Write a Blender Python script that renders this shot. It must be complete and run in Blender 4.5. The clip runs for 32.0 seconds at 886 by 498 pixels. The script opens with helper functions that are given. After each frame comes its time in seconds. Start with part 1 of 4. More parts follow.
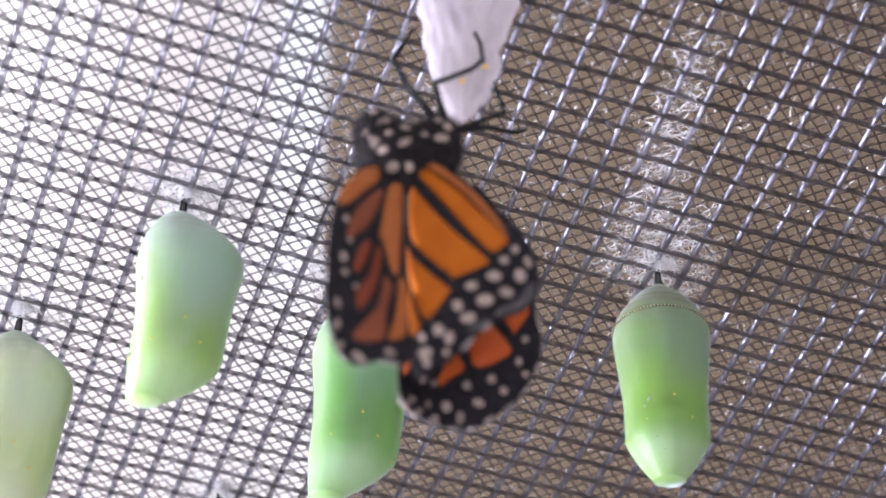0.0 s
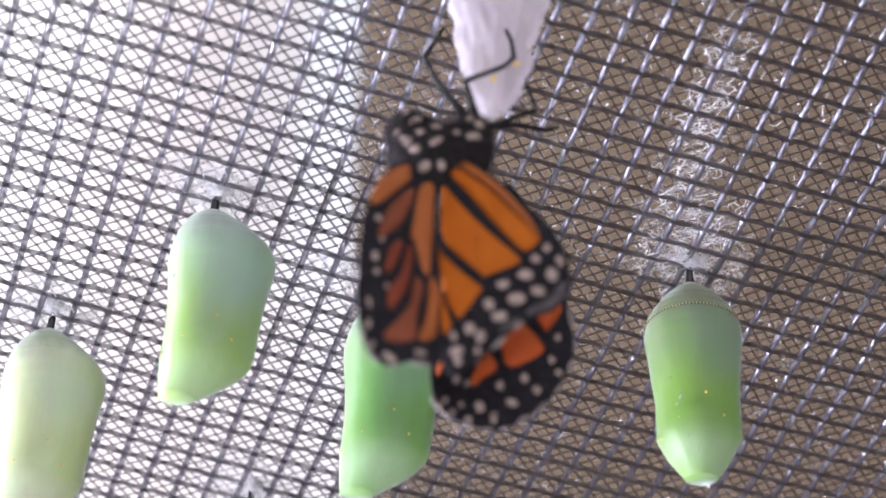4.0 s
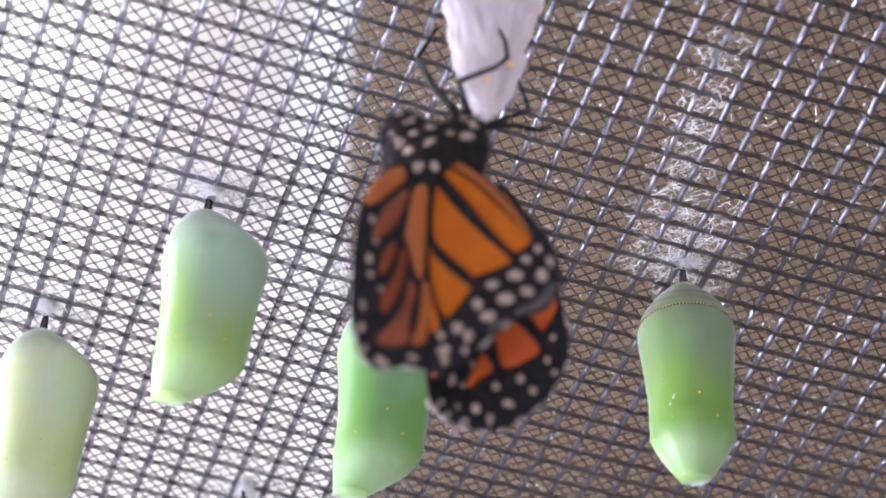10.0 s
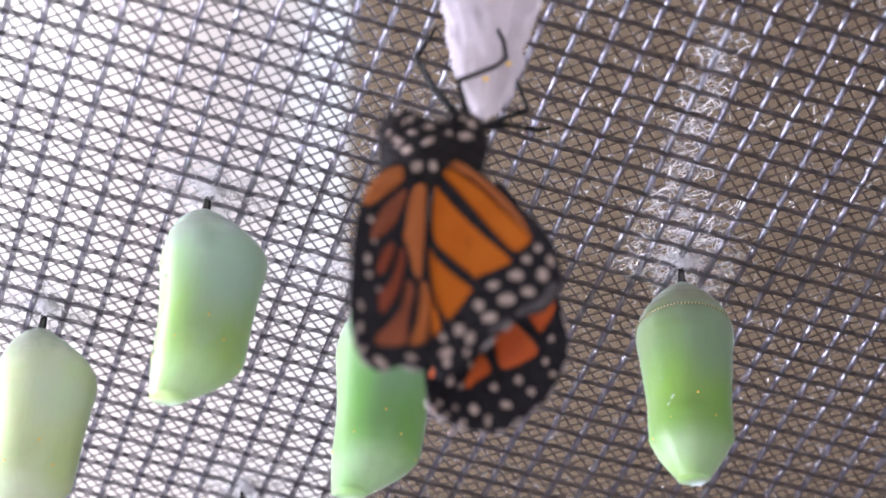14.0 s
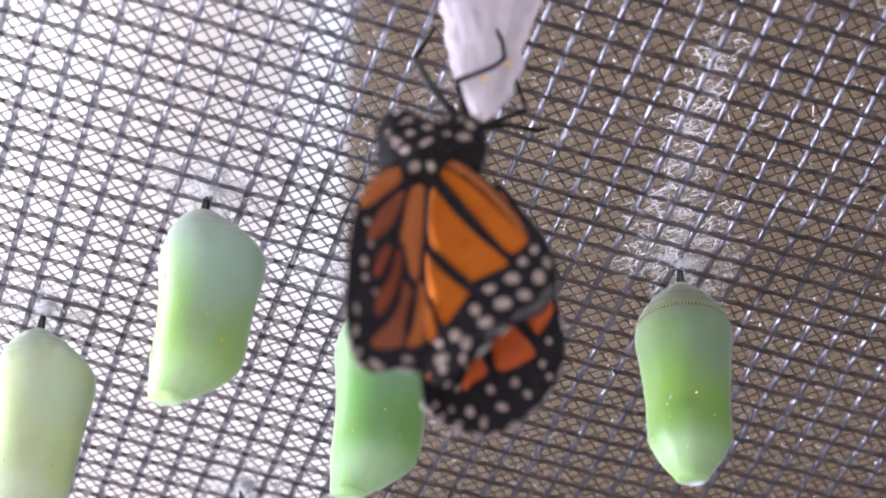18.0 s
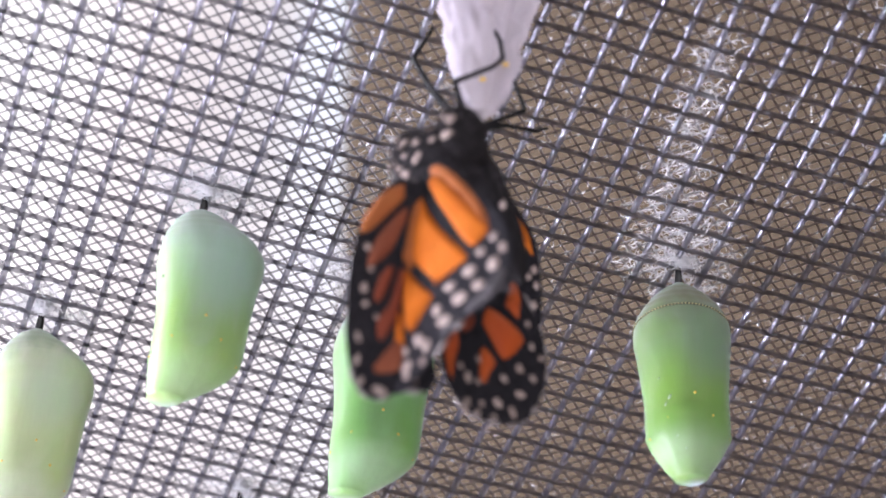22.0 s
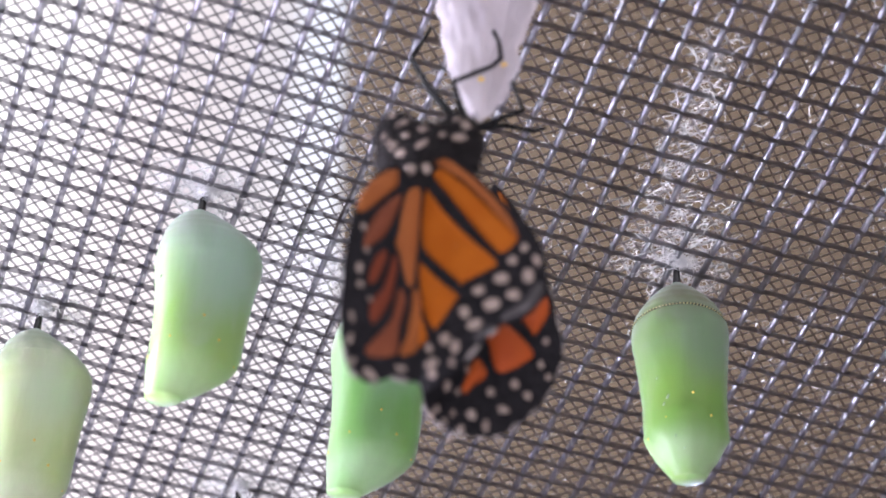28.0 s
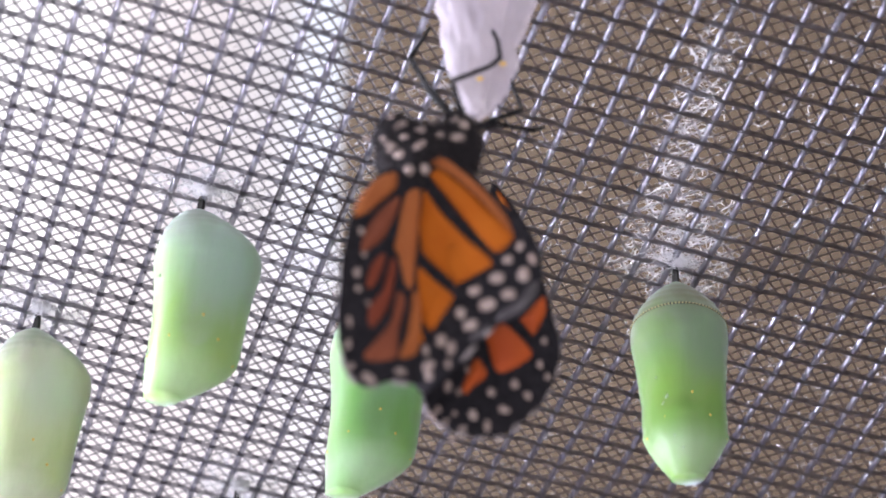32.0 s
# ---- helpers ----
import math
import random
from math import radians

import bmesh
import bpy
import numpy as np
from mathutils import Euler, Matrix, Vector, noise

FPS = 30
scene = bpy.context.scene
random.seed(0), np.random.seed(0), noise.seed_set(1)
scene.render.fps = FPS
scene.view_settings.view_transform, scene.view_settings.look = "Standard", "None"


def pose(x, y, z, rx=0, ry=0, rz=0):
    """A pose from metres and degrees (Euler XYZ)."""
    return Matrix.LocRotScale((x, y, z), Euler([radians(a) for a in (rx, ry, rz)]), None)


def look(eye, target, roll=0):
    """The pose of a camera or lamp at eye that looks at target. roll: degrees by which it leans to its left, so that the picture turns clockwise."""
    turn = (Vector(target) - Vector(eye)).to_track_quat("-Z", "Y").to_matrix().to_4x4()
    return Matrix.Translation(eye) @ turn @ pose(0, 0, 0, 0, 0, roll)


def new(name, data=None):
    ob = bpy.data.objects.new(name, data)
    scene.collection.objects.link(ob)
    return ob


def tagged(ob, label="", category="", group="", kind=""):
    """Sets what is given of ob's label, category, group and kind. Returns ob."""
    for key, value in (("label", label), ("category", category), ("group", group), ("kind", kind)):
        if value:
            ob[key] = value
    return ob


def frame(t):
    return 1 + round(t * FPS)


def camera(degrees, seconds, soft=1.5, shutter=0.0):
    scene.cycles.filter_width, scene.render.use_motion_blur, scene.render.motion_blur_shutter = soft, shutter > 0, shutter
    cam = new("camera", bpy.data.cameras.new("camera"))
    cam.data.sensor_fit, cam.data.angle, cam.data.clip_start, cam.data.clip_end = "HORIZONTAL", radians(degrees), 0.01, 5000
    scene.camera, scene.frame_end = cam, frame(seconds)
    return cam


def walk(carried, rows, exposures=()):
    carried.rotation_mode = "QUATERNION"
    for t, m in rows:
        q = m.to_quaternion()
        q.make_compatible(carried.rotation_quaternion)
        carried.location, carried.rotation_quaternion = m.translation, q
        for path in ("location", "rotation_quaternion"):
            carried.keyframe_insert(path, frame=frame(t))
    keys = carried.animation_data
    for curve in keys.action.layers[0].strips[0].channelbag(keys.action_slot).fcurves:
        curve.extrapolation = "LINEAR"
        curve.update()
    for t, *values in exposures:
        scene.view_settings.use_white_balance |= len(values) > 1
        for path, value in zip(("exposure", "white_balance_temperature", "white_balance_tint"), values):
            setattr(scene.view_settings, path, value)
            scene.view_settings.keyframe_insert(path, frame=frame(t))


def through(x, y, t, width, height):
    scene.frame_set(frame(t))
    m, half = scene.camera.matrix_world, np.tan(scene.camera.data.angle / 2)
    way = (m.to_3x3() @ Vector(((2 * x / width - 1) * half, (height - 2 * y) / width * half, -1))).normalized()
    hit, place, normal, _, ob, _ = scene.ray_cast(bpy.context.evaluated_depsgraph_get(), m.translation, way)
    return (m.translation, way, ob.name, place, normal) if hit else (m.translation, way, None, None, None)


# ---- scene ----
# ---------------------------------------------------------------- camera
EYE = (0.0, 0.0, 1.2)
cam = camera(25.25, 32.0, soft=1.75)
cam.data.dof.use_dof, cam.data.dof.focus_distance, cam.data.dof.aperture_fstop = True, 0.238, 24


def aim(pan, tilt):
    """Looking up 30 degrees from the eye; pan to the left and tilt upward, in degrees."""
    return pose(*EYE, 120, 0, 0) @ pose(0, 0, 0, tilt, pan, 0)


PATH = [
    (0, -0.527, 0.061), (0.5, -0.222, 0.056), (1, 0.008, 0.041), (1.5, 0.164, 0.021), (2, 0.267, 0.006),
    (2.5, 0.330, -0.003), (3, 0.368, -0.005), (3.5, 0.384, -0.005), (5.5, 0.332, -0.003), (6, 0.316, -0.003),
    (7, 0.270, -0.004), (8, 0.234, -0.005), (9, 0.210, -0.005), (10, 0.189, -0.005), (12, 0.160, -0.005),
    (14, 0.147, -0.005), (16.5, 0.127, -0.005), (18, 0.111, -0.003), (20, 0.085, 0.006), (22, 0.062, 0.012),
    (24, 0.048, 0.012), (25.5, 0.041, 0.012), (28, 0.009, 0.010), (29, 0.000, 0.010), (30, -0.004, 0.006),
    (31, -0.010, 0.000), (32, -0.020, -0.006)]
walk(cam, [(t, aim(pan, tilt)) for t, pan, tilt in PATH], [(0, 0.21), (1, 0.20), (3, 0.12), (32, 0.12)])

# ---------------------------------------------------------------- world and light
world = bpy.data.worlds.new("world")
scene.world = world
world.use_nodes = True
wn = world.node_tree
sky = wn.nodes.new("ShaderNodeTexSky")
sky.sky_type, sky.sun_disc = "NISHITA", False
sky.sun_elevation, sky.sun_rotation = radians(40), radians(200)
wn.links.new(sky.outputs[0], wn.nodes["Background"].inputs[0])
wn.nodes["Background"].inputs[1].default_value = 0.1


def area_light(name, at, target, width, height, power, colour):
    """An area lamp: daylight at the side opening, added light low beside it and at the rear."""
    lamp = bpy.data.lights.new(name, "AREA")
    lamp.shape, lamp.size, lamp.size_y, lamp.energy, lamp.color = "RECTANGLE", width, height, power, colour
    ob = new(name, lamp)
    ob.matrix_world = look(at, target)
    return ob


# unseen low strip, added to draw glints along the wires
area_light("glint_strip", (-1.13, 0.17, 0.68), (0.0, 0.17, 0.68), 0.28, 0.95, 50.0, (0.80, 0.81, 1.0))
area_light("daylight_side", (-1.13, 0.41, 1.83), (0.0, 0.39, 1.84), 0.30, 0.62, 45.0, (0.83, 0.86, 1.0))
# unseen rear fill, added for soft frontal light
area_light("fill_rear", (0.45, -1.74, 1.0), (0.0, 0.3, 1.6), 2.3, 1.4, 25.0, (0.86, 0.86, 1.0))

# ---------------------------------------------------------------- materials


def mat(name, colour, rough=0.6, other=None, scale=700.0, mix=0.5, bump=0.0, bump_scale=2000.0, metal=0.0,
        sss=0.0, sss_radius=(1, 1, 1), sss_scale=0.001, spec=0.5, translucent=0.0, alpha=1.0, coat=0.0, shine=None,
        through=0.0, tint=(0.91, 0.90, 0.94), gloss=0.0):
    m = bpy.data.materials.new(name)
    m.use_nodes = True
    nt = m.node_tree
    b = nt.nodes["Principled BSDF"]
    tc = nt.nodes.new("ShaderNodeTexCoord")
    if other:
        n = nt.nodes.new("ShaderNodeTexNoise")
        n.inputs["Scale"].default_value, n.inputs["Detail"].default_value = scale, 4.0
        nt.links.new(tc.outputs["Object"], n.inputs["Vector"])
        r = nt.nodes.new("ShaderNodeValToRGB")
        r.color_ramp.elements[0].color, r.color_ramp.elements[1].color = (*colour, 1), (*other, 1)
        r.color_ramp.elements[0].position, r.color_ramp.elements[1].position = 0.5 - mix / 2, 0.5 + mix / 2
        nt.links.new(n.outputs["Fac"], r.inputs[0])
        nt.links.new(r.outputs[0], b.inputs["Base Color"])
    else:
        b.inputs["Base Color"].default_value = (*colour, 1)
    b.inputs["Roughness"].default_value, b.inputs["Metallic"].default_value = rough, metal
    b.inputs["Specular IOR Level"].default_value, b.inputs["Coat Weight"].default_value = spec, coat
    b.inputs["Coat Roughness"].default_value = 0.16
    if sss:
        b.inputs["Subsurface Weight"].default_value = sss
        b.inputs["Subsurface Radius"].default_value, b.inputs["Subsurface Scale"].default_value = sss_radius, sss_scale
    if bump:
        n2 = nt.nodes.new("ShaderNodeTexNoise")
        n2.inputs["Scale"].default_value, n2.inputs["Detail"].default_value = bump_scale, 5
        bp = nt.nodes.new("ShaderNodeBump")
        bp.inputs["Strength"].default_value, bp.inputs["Distance"].default_value = bump, 0.0003
        nt.links.new(tc.outputs["Object"], n2.inputs["Vector"])
        nt.links.new(n2.outputs["Fac"], bp.inputs["Height"])
        nt.links.new(bp.outputs[0], b.inputs["Normal"])
    out = nt.nodes["Material Output"]
    last = b.outputs[0]
    if translucent:
        t = nt.nodes.new("ShaderNodeBsdfTranslucent")
        t.inputs[0].default_value = (*(shine or colour), 1)
        ms = nt.nodes.new("ShaderNodeMixShader")
        ms.inputs[0].default_value = translucent
        nt.links.new(last, ms.inputs[1]), nt.links.new(t.outputs[0], ms.inputs[2])
        last = ms.outputs[0]
    if through:
        t = nt.nodes.new("ShaderNodeBsdfRefraction")
        t.inputs["Color"].default_value, t.inputs["Roughness"].default_value, t.inputs["IOR"].default_value = (*tint, 1), 0.3, 1.04
        ms = nt.nodes.new("ShaderNodeMixShader")
        ms.inputs[0].default_value = through
        nt.links.new(last, ms.inputs[1]), nt.links.new(t.outputs[0], ms.inputs[2])
        last = ms.outputs[0]
    if gloss:
        g = nt.nodes.new("ShaderNodeBsdfGlossy")
        g.inputs["Color"].default_value, g.inputs["Roughness"].default_value = (0.95, 0.95, 1.0, 1), rough
        ms = nt.nodes.new("ShaderNodeMixShader")
        ms.inputs[0].default_value = gloss
        nt.links.new(last, ms.inputs[1]), nt.links.new(g.outputs[0], ms.inputs[2])
        last = ms.outputs[0]
    if alpha < 1:
        t = nt.nodes.new("ShaderNodeBsdfTransparent")
        ms = nt.nodes.new("ShaderNodeMixShader")
        ms.inputs[0].default_value = alpha
        nt.links.new(t.outputs[0], ms.inputs[1]), nt.links.new(last, ms.inputs[2])
        last = ms.outputs[0]
    nt.links.new(last, out.inputs[0])
    return m


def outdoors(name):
    """Blurred daylight beyond the window, as glow: white, pale lilac, a bluish strip beside its edge; boosted at the
    unseen left.
    """
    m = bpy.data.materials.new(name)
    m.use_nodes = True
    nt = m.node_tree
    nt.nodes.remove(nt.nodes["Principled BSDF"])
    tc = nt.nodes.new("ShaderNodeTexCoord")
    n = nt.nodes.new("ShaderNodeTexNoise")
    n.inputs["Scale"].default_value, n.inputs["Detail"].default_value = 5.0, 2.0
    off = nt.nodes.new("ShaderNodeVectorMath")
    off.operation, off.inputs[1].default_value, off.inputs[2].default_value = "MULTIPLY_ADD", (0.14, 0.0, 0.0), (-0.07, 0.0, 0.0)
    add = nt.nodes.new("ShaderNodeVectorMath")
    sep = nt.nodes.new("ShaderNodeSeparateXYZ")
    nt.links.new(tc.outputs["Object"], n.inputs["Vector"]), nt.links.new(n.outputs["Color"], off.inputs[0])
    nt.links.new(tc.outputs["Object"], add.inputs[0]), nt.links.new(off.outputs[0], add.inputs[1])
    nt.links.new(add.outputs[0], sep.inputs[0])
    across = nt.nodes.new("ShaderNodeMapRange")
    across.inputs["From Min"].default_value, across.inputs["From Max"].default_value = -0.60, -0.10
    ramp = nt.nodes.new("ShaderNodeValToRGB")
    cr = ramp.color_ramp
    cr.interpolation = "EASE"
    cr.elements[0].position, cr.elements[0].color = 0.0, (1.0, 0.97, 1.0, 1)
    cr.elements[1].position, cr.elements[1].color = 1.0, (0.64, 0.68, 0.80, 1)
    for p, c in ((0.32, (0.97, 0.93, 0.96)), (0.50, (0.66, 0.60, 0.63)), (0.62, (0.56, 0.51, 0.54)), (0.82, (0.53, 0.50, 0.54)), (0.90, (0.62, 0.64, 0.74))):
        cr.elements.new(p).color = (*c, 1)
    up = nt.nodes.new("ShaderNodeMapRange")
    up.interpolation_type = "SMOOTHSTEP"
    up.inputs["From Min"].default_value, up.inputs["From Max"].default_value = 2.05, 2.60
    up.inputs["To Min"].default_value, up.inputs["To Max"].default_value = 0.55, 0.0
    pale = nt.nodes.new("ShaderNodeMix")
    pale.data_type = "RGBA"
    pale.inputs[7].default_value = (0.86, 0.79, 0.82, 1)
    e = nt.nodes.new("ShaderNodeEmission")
    # extra glow on the unseen left, added to whiten the chrysalises' left rims
    unseen_boost = nt.nodes.new("ShaderNodeMapRange")
    unseen_boost.inputs["From Min"].default_value, unseen_boost.inputs["From Max"].default_value = -2.0, -0.62
    unseen_boost.inputs["To Min"].default_value, unseen_boost.inputs["To Max"].default_value = 8.0, 1.50
    nt.links.new(sep.outputs["X"], unseen_boost.inputs["Value"]), nt.links.new(unseen_boost.outputs[0], e.inputs[1])
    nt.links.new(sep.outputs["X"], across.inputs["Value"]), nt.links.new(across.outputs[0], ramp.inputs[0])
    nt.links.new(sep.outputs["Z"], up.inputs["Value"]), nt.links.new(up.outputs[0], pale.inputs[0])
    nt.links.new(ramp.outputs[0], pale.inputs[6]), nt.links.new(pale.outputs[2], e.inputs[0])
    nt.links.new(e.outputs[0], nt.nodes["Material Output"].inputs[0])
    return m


def pupa_skin(name, top, mid, low, tip, flush=((0.0, -0.004, -0.0185), 0.0050, (0.190, 0.350, 0.040)), cool=((0.003, -0.004, -0.0125), 0.004), wax=0.22):
    """Waxy green skin: cooler and greyer at the hanging end, yellow-green below, pale at the tip."""
    m = mat(name, mid, 0.42, sss=0.6, sss_radius=(0.6, 1.0, 0.5), sss_scale=0.002, bump=0.35, bump_scale=700, coat=wax, spec=0.20, translucent=0.13, shine=(0.80, 0.92, 0.76))
    nt = m.node_tree
    b = nt.nodes["Principled BSDF"]
    tc = nt.nodes.new("ShaderNodeTexCoord")
    sep = nt.nodes.new("ShaderNodeSeparateXYZ")
    n = nt.nodes.new("ShaderNodeTexNoise")
    n.inputs["Scale"].default_value, n.inputs["Detail"].default_value = 170, 3
    nt.links.new(tc.outputs["Object"], sep.inputs[0]), nt.links.new(tc.outputs["Object"], n.inputs["Vector"])
    mr = nt.nodes.new("ShaderNodeMapRange")
    mr.inputs["From Min"].default_value, mr.inputs["From Max"].default_value = 0.0, -0.029
    add = nt.nodes.new("ShaderNodeMath")
    add.operation = "MULTIPLY_ADD"
    add.inputs[1].default_value = 0.26
    sub = nt.nodes.new("ShaderNodeMath")
    sub.operation, sub.inputs[1].default_value = "SUBTRACT", 0.13
    nt.links.new(sep.outputs["Z"], mr.inputs["Value"])
    nt.links.new(n.outputs["Fac"], add.inputs[0]), nt.links.new(mr.outputs[0], add.inputs[2])
    nt.links.new(add.outputs[0], sub.inputs[0])
    r = nt.nodes.new("ShaderNodeValToRGB")
    cr = r.color_ramp
    cr.elements[0].position, cr.elements[0].color = 0.23, (*top, 1)
    cr.elements[1].position, cr.elements[1].color = 0.88, (*tip, 1)
    for p, c in ((0.33, mid), (0.60, low), (0.74, low)):
        cr.elements.new(p).color = (*c, 1)
    nt.links.new(sub.outputs[0], r.inputs[0])
    # fine wrinkles along the body
    mp = nt.nodes.new("ShaderNodeMapping")
    mp.inputs["Scale"].default_value = (1.0, 1.0, 0.22)
    nt.links.new(tc.outputs["Object"], mp.inputs["Vector"])
    nt.links.new(mp.outputs[0], [q for q in nt.nodes if q.type == "BUMP"][0].inputs["Height"].links[0].from_node.inputs["Vector"])
    # yellowish mottling and a waxy bloom
    n3 = nt.nodes.new("ShaderNodeTexNoise")
    n3.inputs["Scale"].default_value, n3.inputs["Detail"].default_value = 150, 4
    r3 = nt.nodes.new("ShaderNodeValToRGB")
    r3.color_ramp.elements[0].position, r3.color_ramp.elements[1].position = 0.45, 0.72
    r3.color_ramp.elements[1].color = (0.75, 0.75, 0.75, 1)
    mx = nt.nodes.new("ShaderNodeMix")
    mx.data_type = "RGBA"
    mx.inputs[7].default_value = (low[0] * 0.95, low[1] * 0.96, low[2] * 0.45, 1)
    nt.links.new(tc.outputs["Object"], n3.inputs["Vector"])
    nt.links.new(n3.outputs["Fac"], r3.inputs[0]), nt.links.new(r3.outputs[0], mx.inputs[0])
    nt.links.new(r.outputs[0], mx.inputs[6])
    # paler bluish clouds under the skin
    n4 = nt.nodes.new("ShaderNodeTexNoise")
    n4.inputs["Scale"].default_value, n4.inputs["Detail"].default_value = 150, 5
    n4.inputs["Distortion"].default_value = 0.6
    r4 = nt.nodes.new("ShaderNodeValToRGB")
    r4.color_ramp.elements[0].position, r4.color_ramp.elements[1].position = 0.50, 0.70
    r4.color_ramp.elements[0].color, r4.color_ramp.elements[1].color = (0, 0, 0, 1), (0.80, 0.80, 0.80, 1)
    my = nt.nodes.new("ShaderNodeMix")
    my.data_type = "RGBA"
    my.inputs[7].default_value = (mid[0] * 1.45, mid[1] * 1.30, mid[2] * 1.55, 1)
    mp2 = nt.nodes.new("ShaderNodeMapping")
    mp2.inputs["Location"].default_value, mp2.inputs["Scale"].default_value = (0.03, 0.01, 0.02), (1.0, 1.0, 0.6)
    nt.links.new(tc.outputs["Object"], mp2.inputs["Vector"])
    nt.links.new(mp2.outputs[0], n4.inputs["Vector"])
    nt.links.new(n4.outputs["Fac"], r4.inputs[0]), nt.links.new(r4.outputs[0], my.inputs[0])
    nt.links.new(mx.outputs[2], my.inputs[6])
    # a yellow-green flush where the body shows through, and a cooler patch over the wing cases
    last = my.outputs[2]
    for at, reach, colour, most in ((flush[0], flush[1], flush[2], 0.65), (cool[0], cool[1], (mid[0] * 0.95, mid[1] * 1.02, mid[2] * 1.25), 0.7)):
        dist = nt.nodes.new("ShaderNodeVectorMath")
        dist.operation, dist.inputs[1].default_value = "DISTANCE", at
        wob = nt.nodes.new("ShaderNodeMath")
        wob.operation, wob.inputs[1].default_value = "MULTIPLY_ADD", -0.006
        fade = nt.nodes.new("ShaderNodeMapRange")
        fade.interpolation_type = "SMOOTHSTEP"
        fade.inputs["From Min"].default_value, fade.inputs["From Max"].default_value = reach * 1.6 - 0.003, reach * 0.1 - 0.003
        fade.inputs["To Max"].default_value = most
        mz = nt.nodes.new("ShaderNodeMix")
        mz.data_type = "RGBA"
        mz.inputs[7].default_value = (*colour, 1)
        nt.links.new(tc.outputs["Object"], dist.inputs[0])
        nt.links.new(n4.outputs["Fac"], wob.inputs[0]), nt.links.new(dist.outputs["Value"], wob.inputs[2])
        nt.links.new(wob.outputs[0], fade.inputs["Value"]), nt.links.new(fade.outputs[0], mz.inputs[0])
        nt.links.new(last, mz.inputs[6])
        last = mz.outputs[2]
    nt.links.new(last, b.inputs["Base Color"])
    b.inputs["Coat Roughness"].default_value = 0.44
    b.inputs["Sheen Weight"].default_value, b.inputs["Sheen Roughness"].default_value = 0.65, 0.30
    b.inputs["Sheen Tint"].default_value = (0.80, 0.92, 1.0, 1)
    return m


WIRE = mat("coated_wire", (0.030, 0.031, 0.050), 0.11, (0.052, 0.053, 0.080), 900, bump=0.10, bump_scale=1800, spec=0.0, through=0.56, gloss=0.042)
WIRE_DARK = mat("coated_wire_dark", (0.012, 0.011, 0.013), 0.42, (0.022, 0.020, 0.024), 900, bump=0.35, bump_scale=2500, spec=0.15, through=0.54)
THREAD = mat("thin_thread", (0.018, 0.013, 0.015), 0.35, (0.034, 0.025, 0.029), 1200, bump=0.3, bump_scale=4000, spec=0.3, through=0.64)
SILK = mat("silk", (0.90, 0.88, 0.90), 0.30, (0.97, 0.95, 0.97), 900, spec=0.8, translucent=0.36, shine=(0.97, 0.96, 0.97))
GLINT_SPECK = mat("glint_speck", (0.72, 0.70, 0.72), 0.15, coat=0.5)
STEM = mat("stem_black", (0.012, 0.011, 0.012), 0.3)
BEAD = mat("bead_dark", (0.02, 0.018, 0.012), 0.3)
CREASE = mat("crease_dark", (0.07, 0.09, 0.055), 0.5)
# pale glossy bumps that stand in for highlights on the skin
GLINT = mat("skin_glint", (0.45, 0.58, 0.40), 0.10, spec=0.8, coat=0.8)
GOLD = mat("gold_spot", (0.78, 0.50, 0.10), 0.3, metal=0.2)
CREAM = mat("gold_bead", (0.78, 0.70, 0.36), 0.3, metal=0.3)
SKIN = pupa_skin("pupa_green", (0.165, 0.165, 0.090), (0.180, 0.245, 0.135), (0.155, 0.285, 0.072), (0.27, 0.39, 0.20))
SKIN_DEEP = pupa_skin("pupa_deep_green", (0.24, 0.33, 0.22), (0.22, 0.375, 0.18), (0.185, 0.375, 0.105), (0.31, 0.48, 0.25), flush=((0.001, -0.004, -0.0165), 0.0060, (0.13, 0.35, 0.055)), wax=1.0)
# two paler copies: haze and backlight on the left chrysalises put into skin colour
SKIN_HAZED = pupa_skin("pupa_hazed_green", (0.32, 0.39, 0.29), (0.34, 0.45, 0.32), (0.32, 0.48, 0.17), (0.37, 0.54, 0.25), flush=((-0.0012, -0.004, -0.0165), 0.0060, (0.25, 0.42, 0.07)), cool=((0.0045, -0.004, -0.012), 0.0055), wax=1.0)
SKIN_HAZED_PALE = pupa_skin("pupa_hazed_pale_green", (0.35, 0.40, 0.27), (0.47, 0.51, 0.33), (0.47, 0.53, 0.30), (0.51, 0.56, 0.38), flush=((0.0, -0.004, -0.017), 0.006, (0.47, 0.53, 0.26)), wax=0.8)
SHELL = mat("shell_skin", (0.42, 0.38, 0.43), 0.32, (0.68, 0.62, 0.66), 170, mix=0.45, bump=0.7, bump_scale=500, translucent=0.40, shine=(0.80, 0.72, 0.74), alpha=0.74, coat=0.3)
BLACK = mat("wing_black", (0.011, 0.010, 0.011), 0.9, (0.028, 0.025, 0.029), 1500, bump=0.6, bump_scale=3500, spec=0.05)
FUR = mat("body_black", (0.015, 0.013, 0.014), 0.9, (0.024, 0.021, 0.022), 1500, bump=0.8, bump_scale=3000, spec=0.06)
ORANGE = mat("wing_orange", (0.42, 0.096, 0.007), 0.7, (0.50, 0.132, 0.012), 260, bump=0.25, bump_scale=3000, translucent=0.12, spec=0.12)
# dull orange and rust: partly the folded half's shade, put into the colour
DULL_SHADED = mat("wing_dull_orange_shaded", (0.265, 0.074, 0.022), 0.7, (0.340, 0.106, 0.030), 260, bump=0.25, bump_scale=3000, spec=0.15)
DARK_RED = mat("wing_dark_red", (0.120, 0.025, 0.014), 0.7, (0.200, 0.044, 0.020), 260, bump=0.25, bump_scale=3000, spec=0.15)
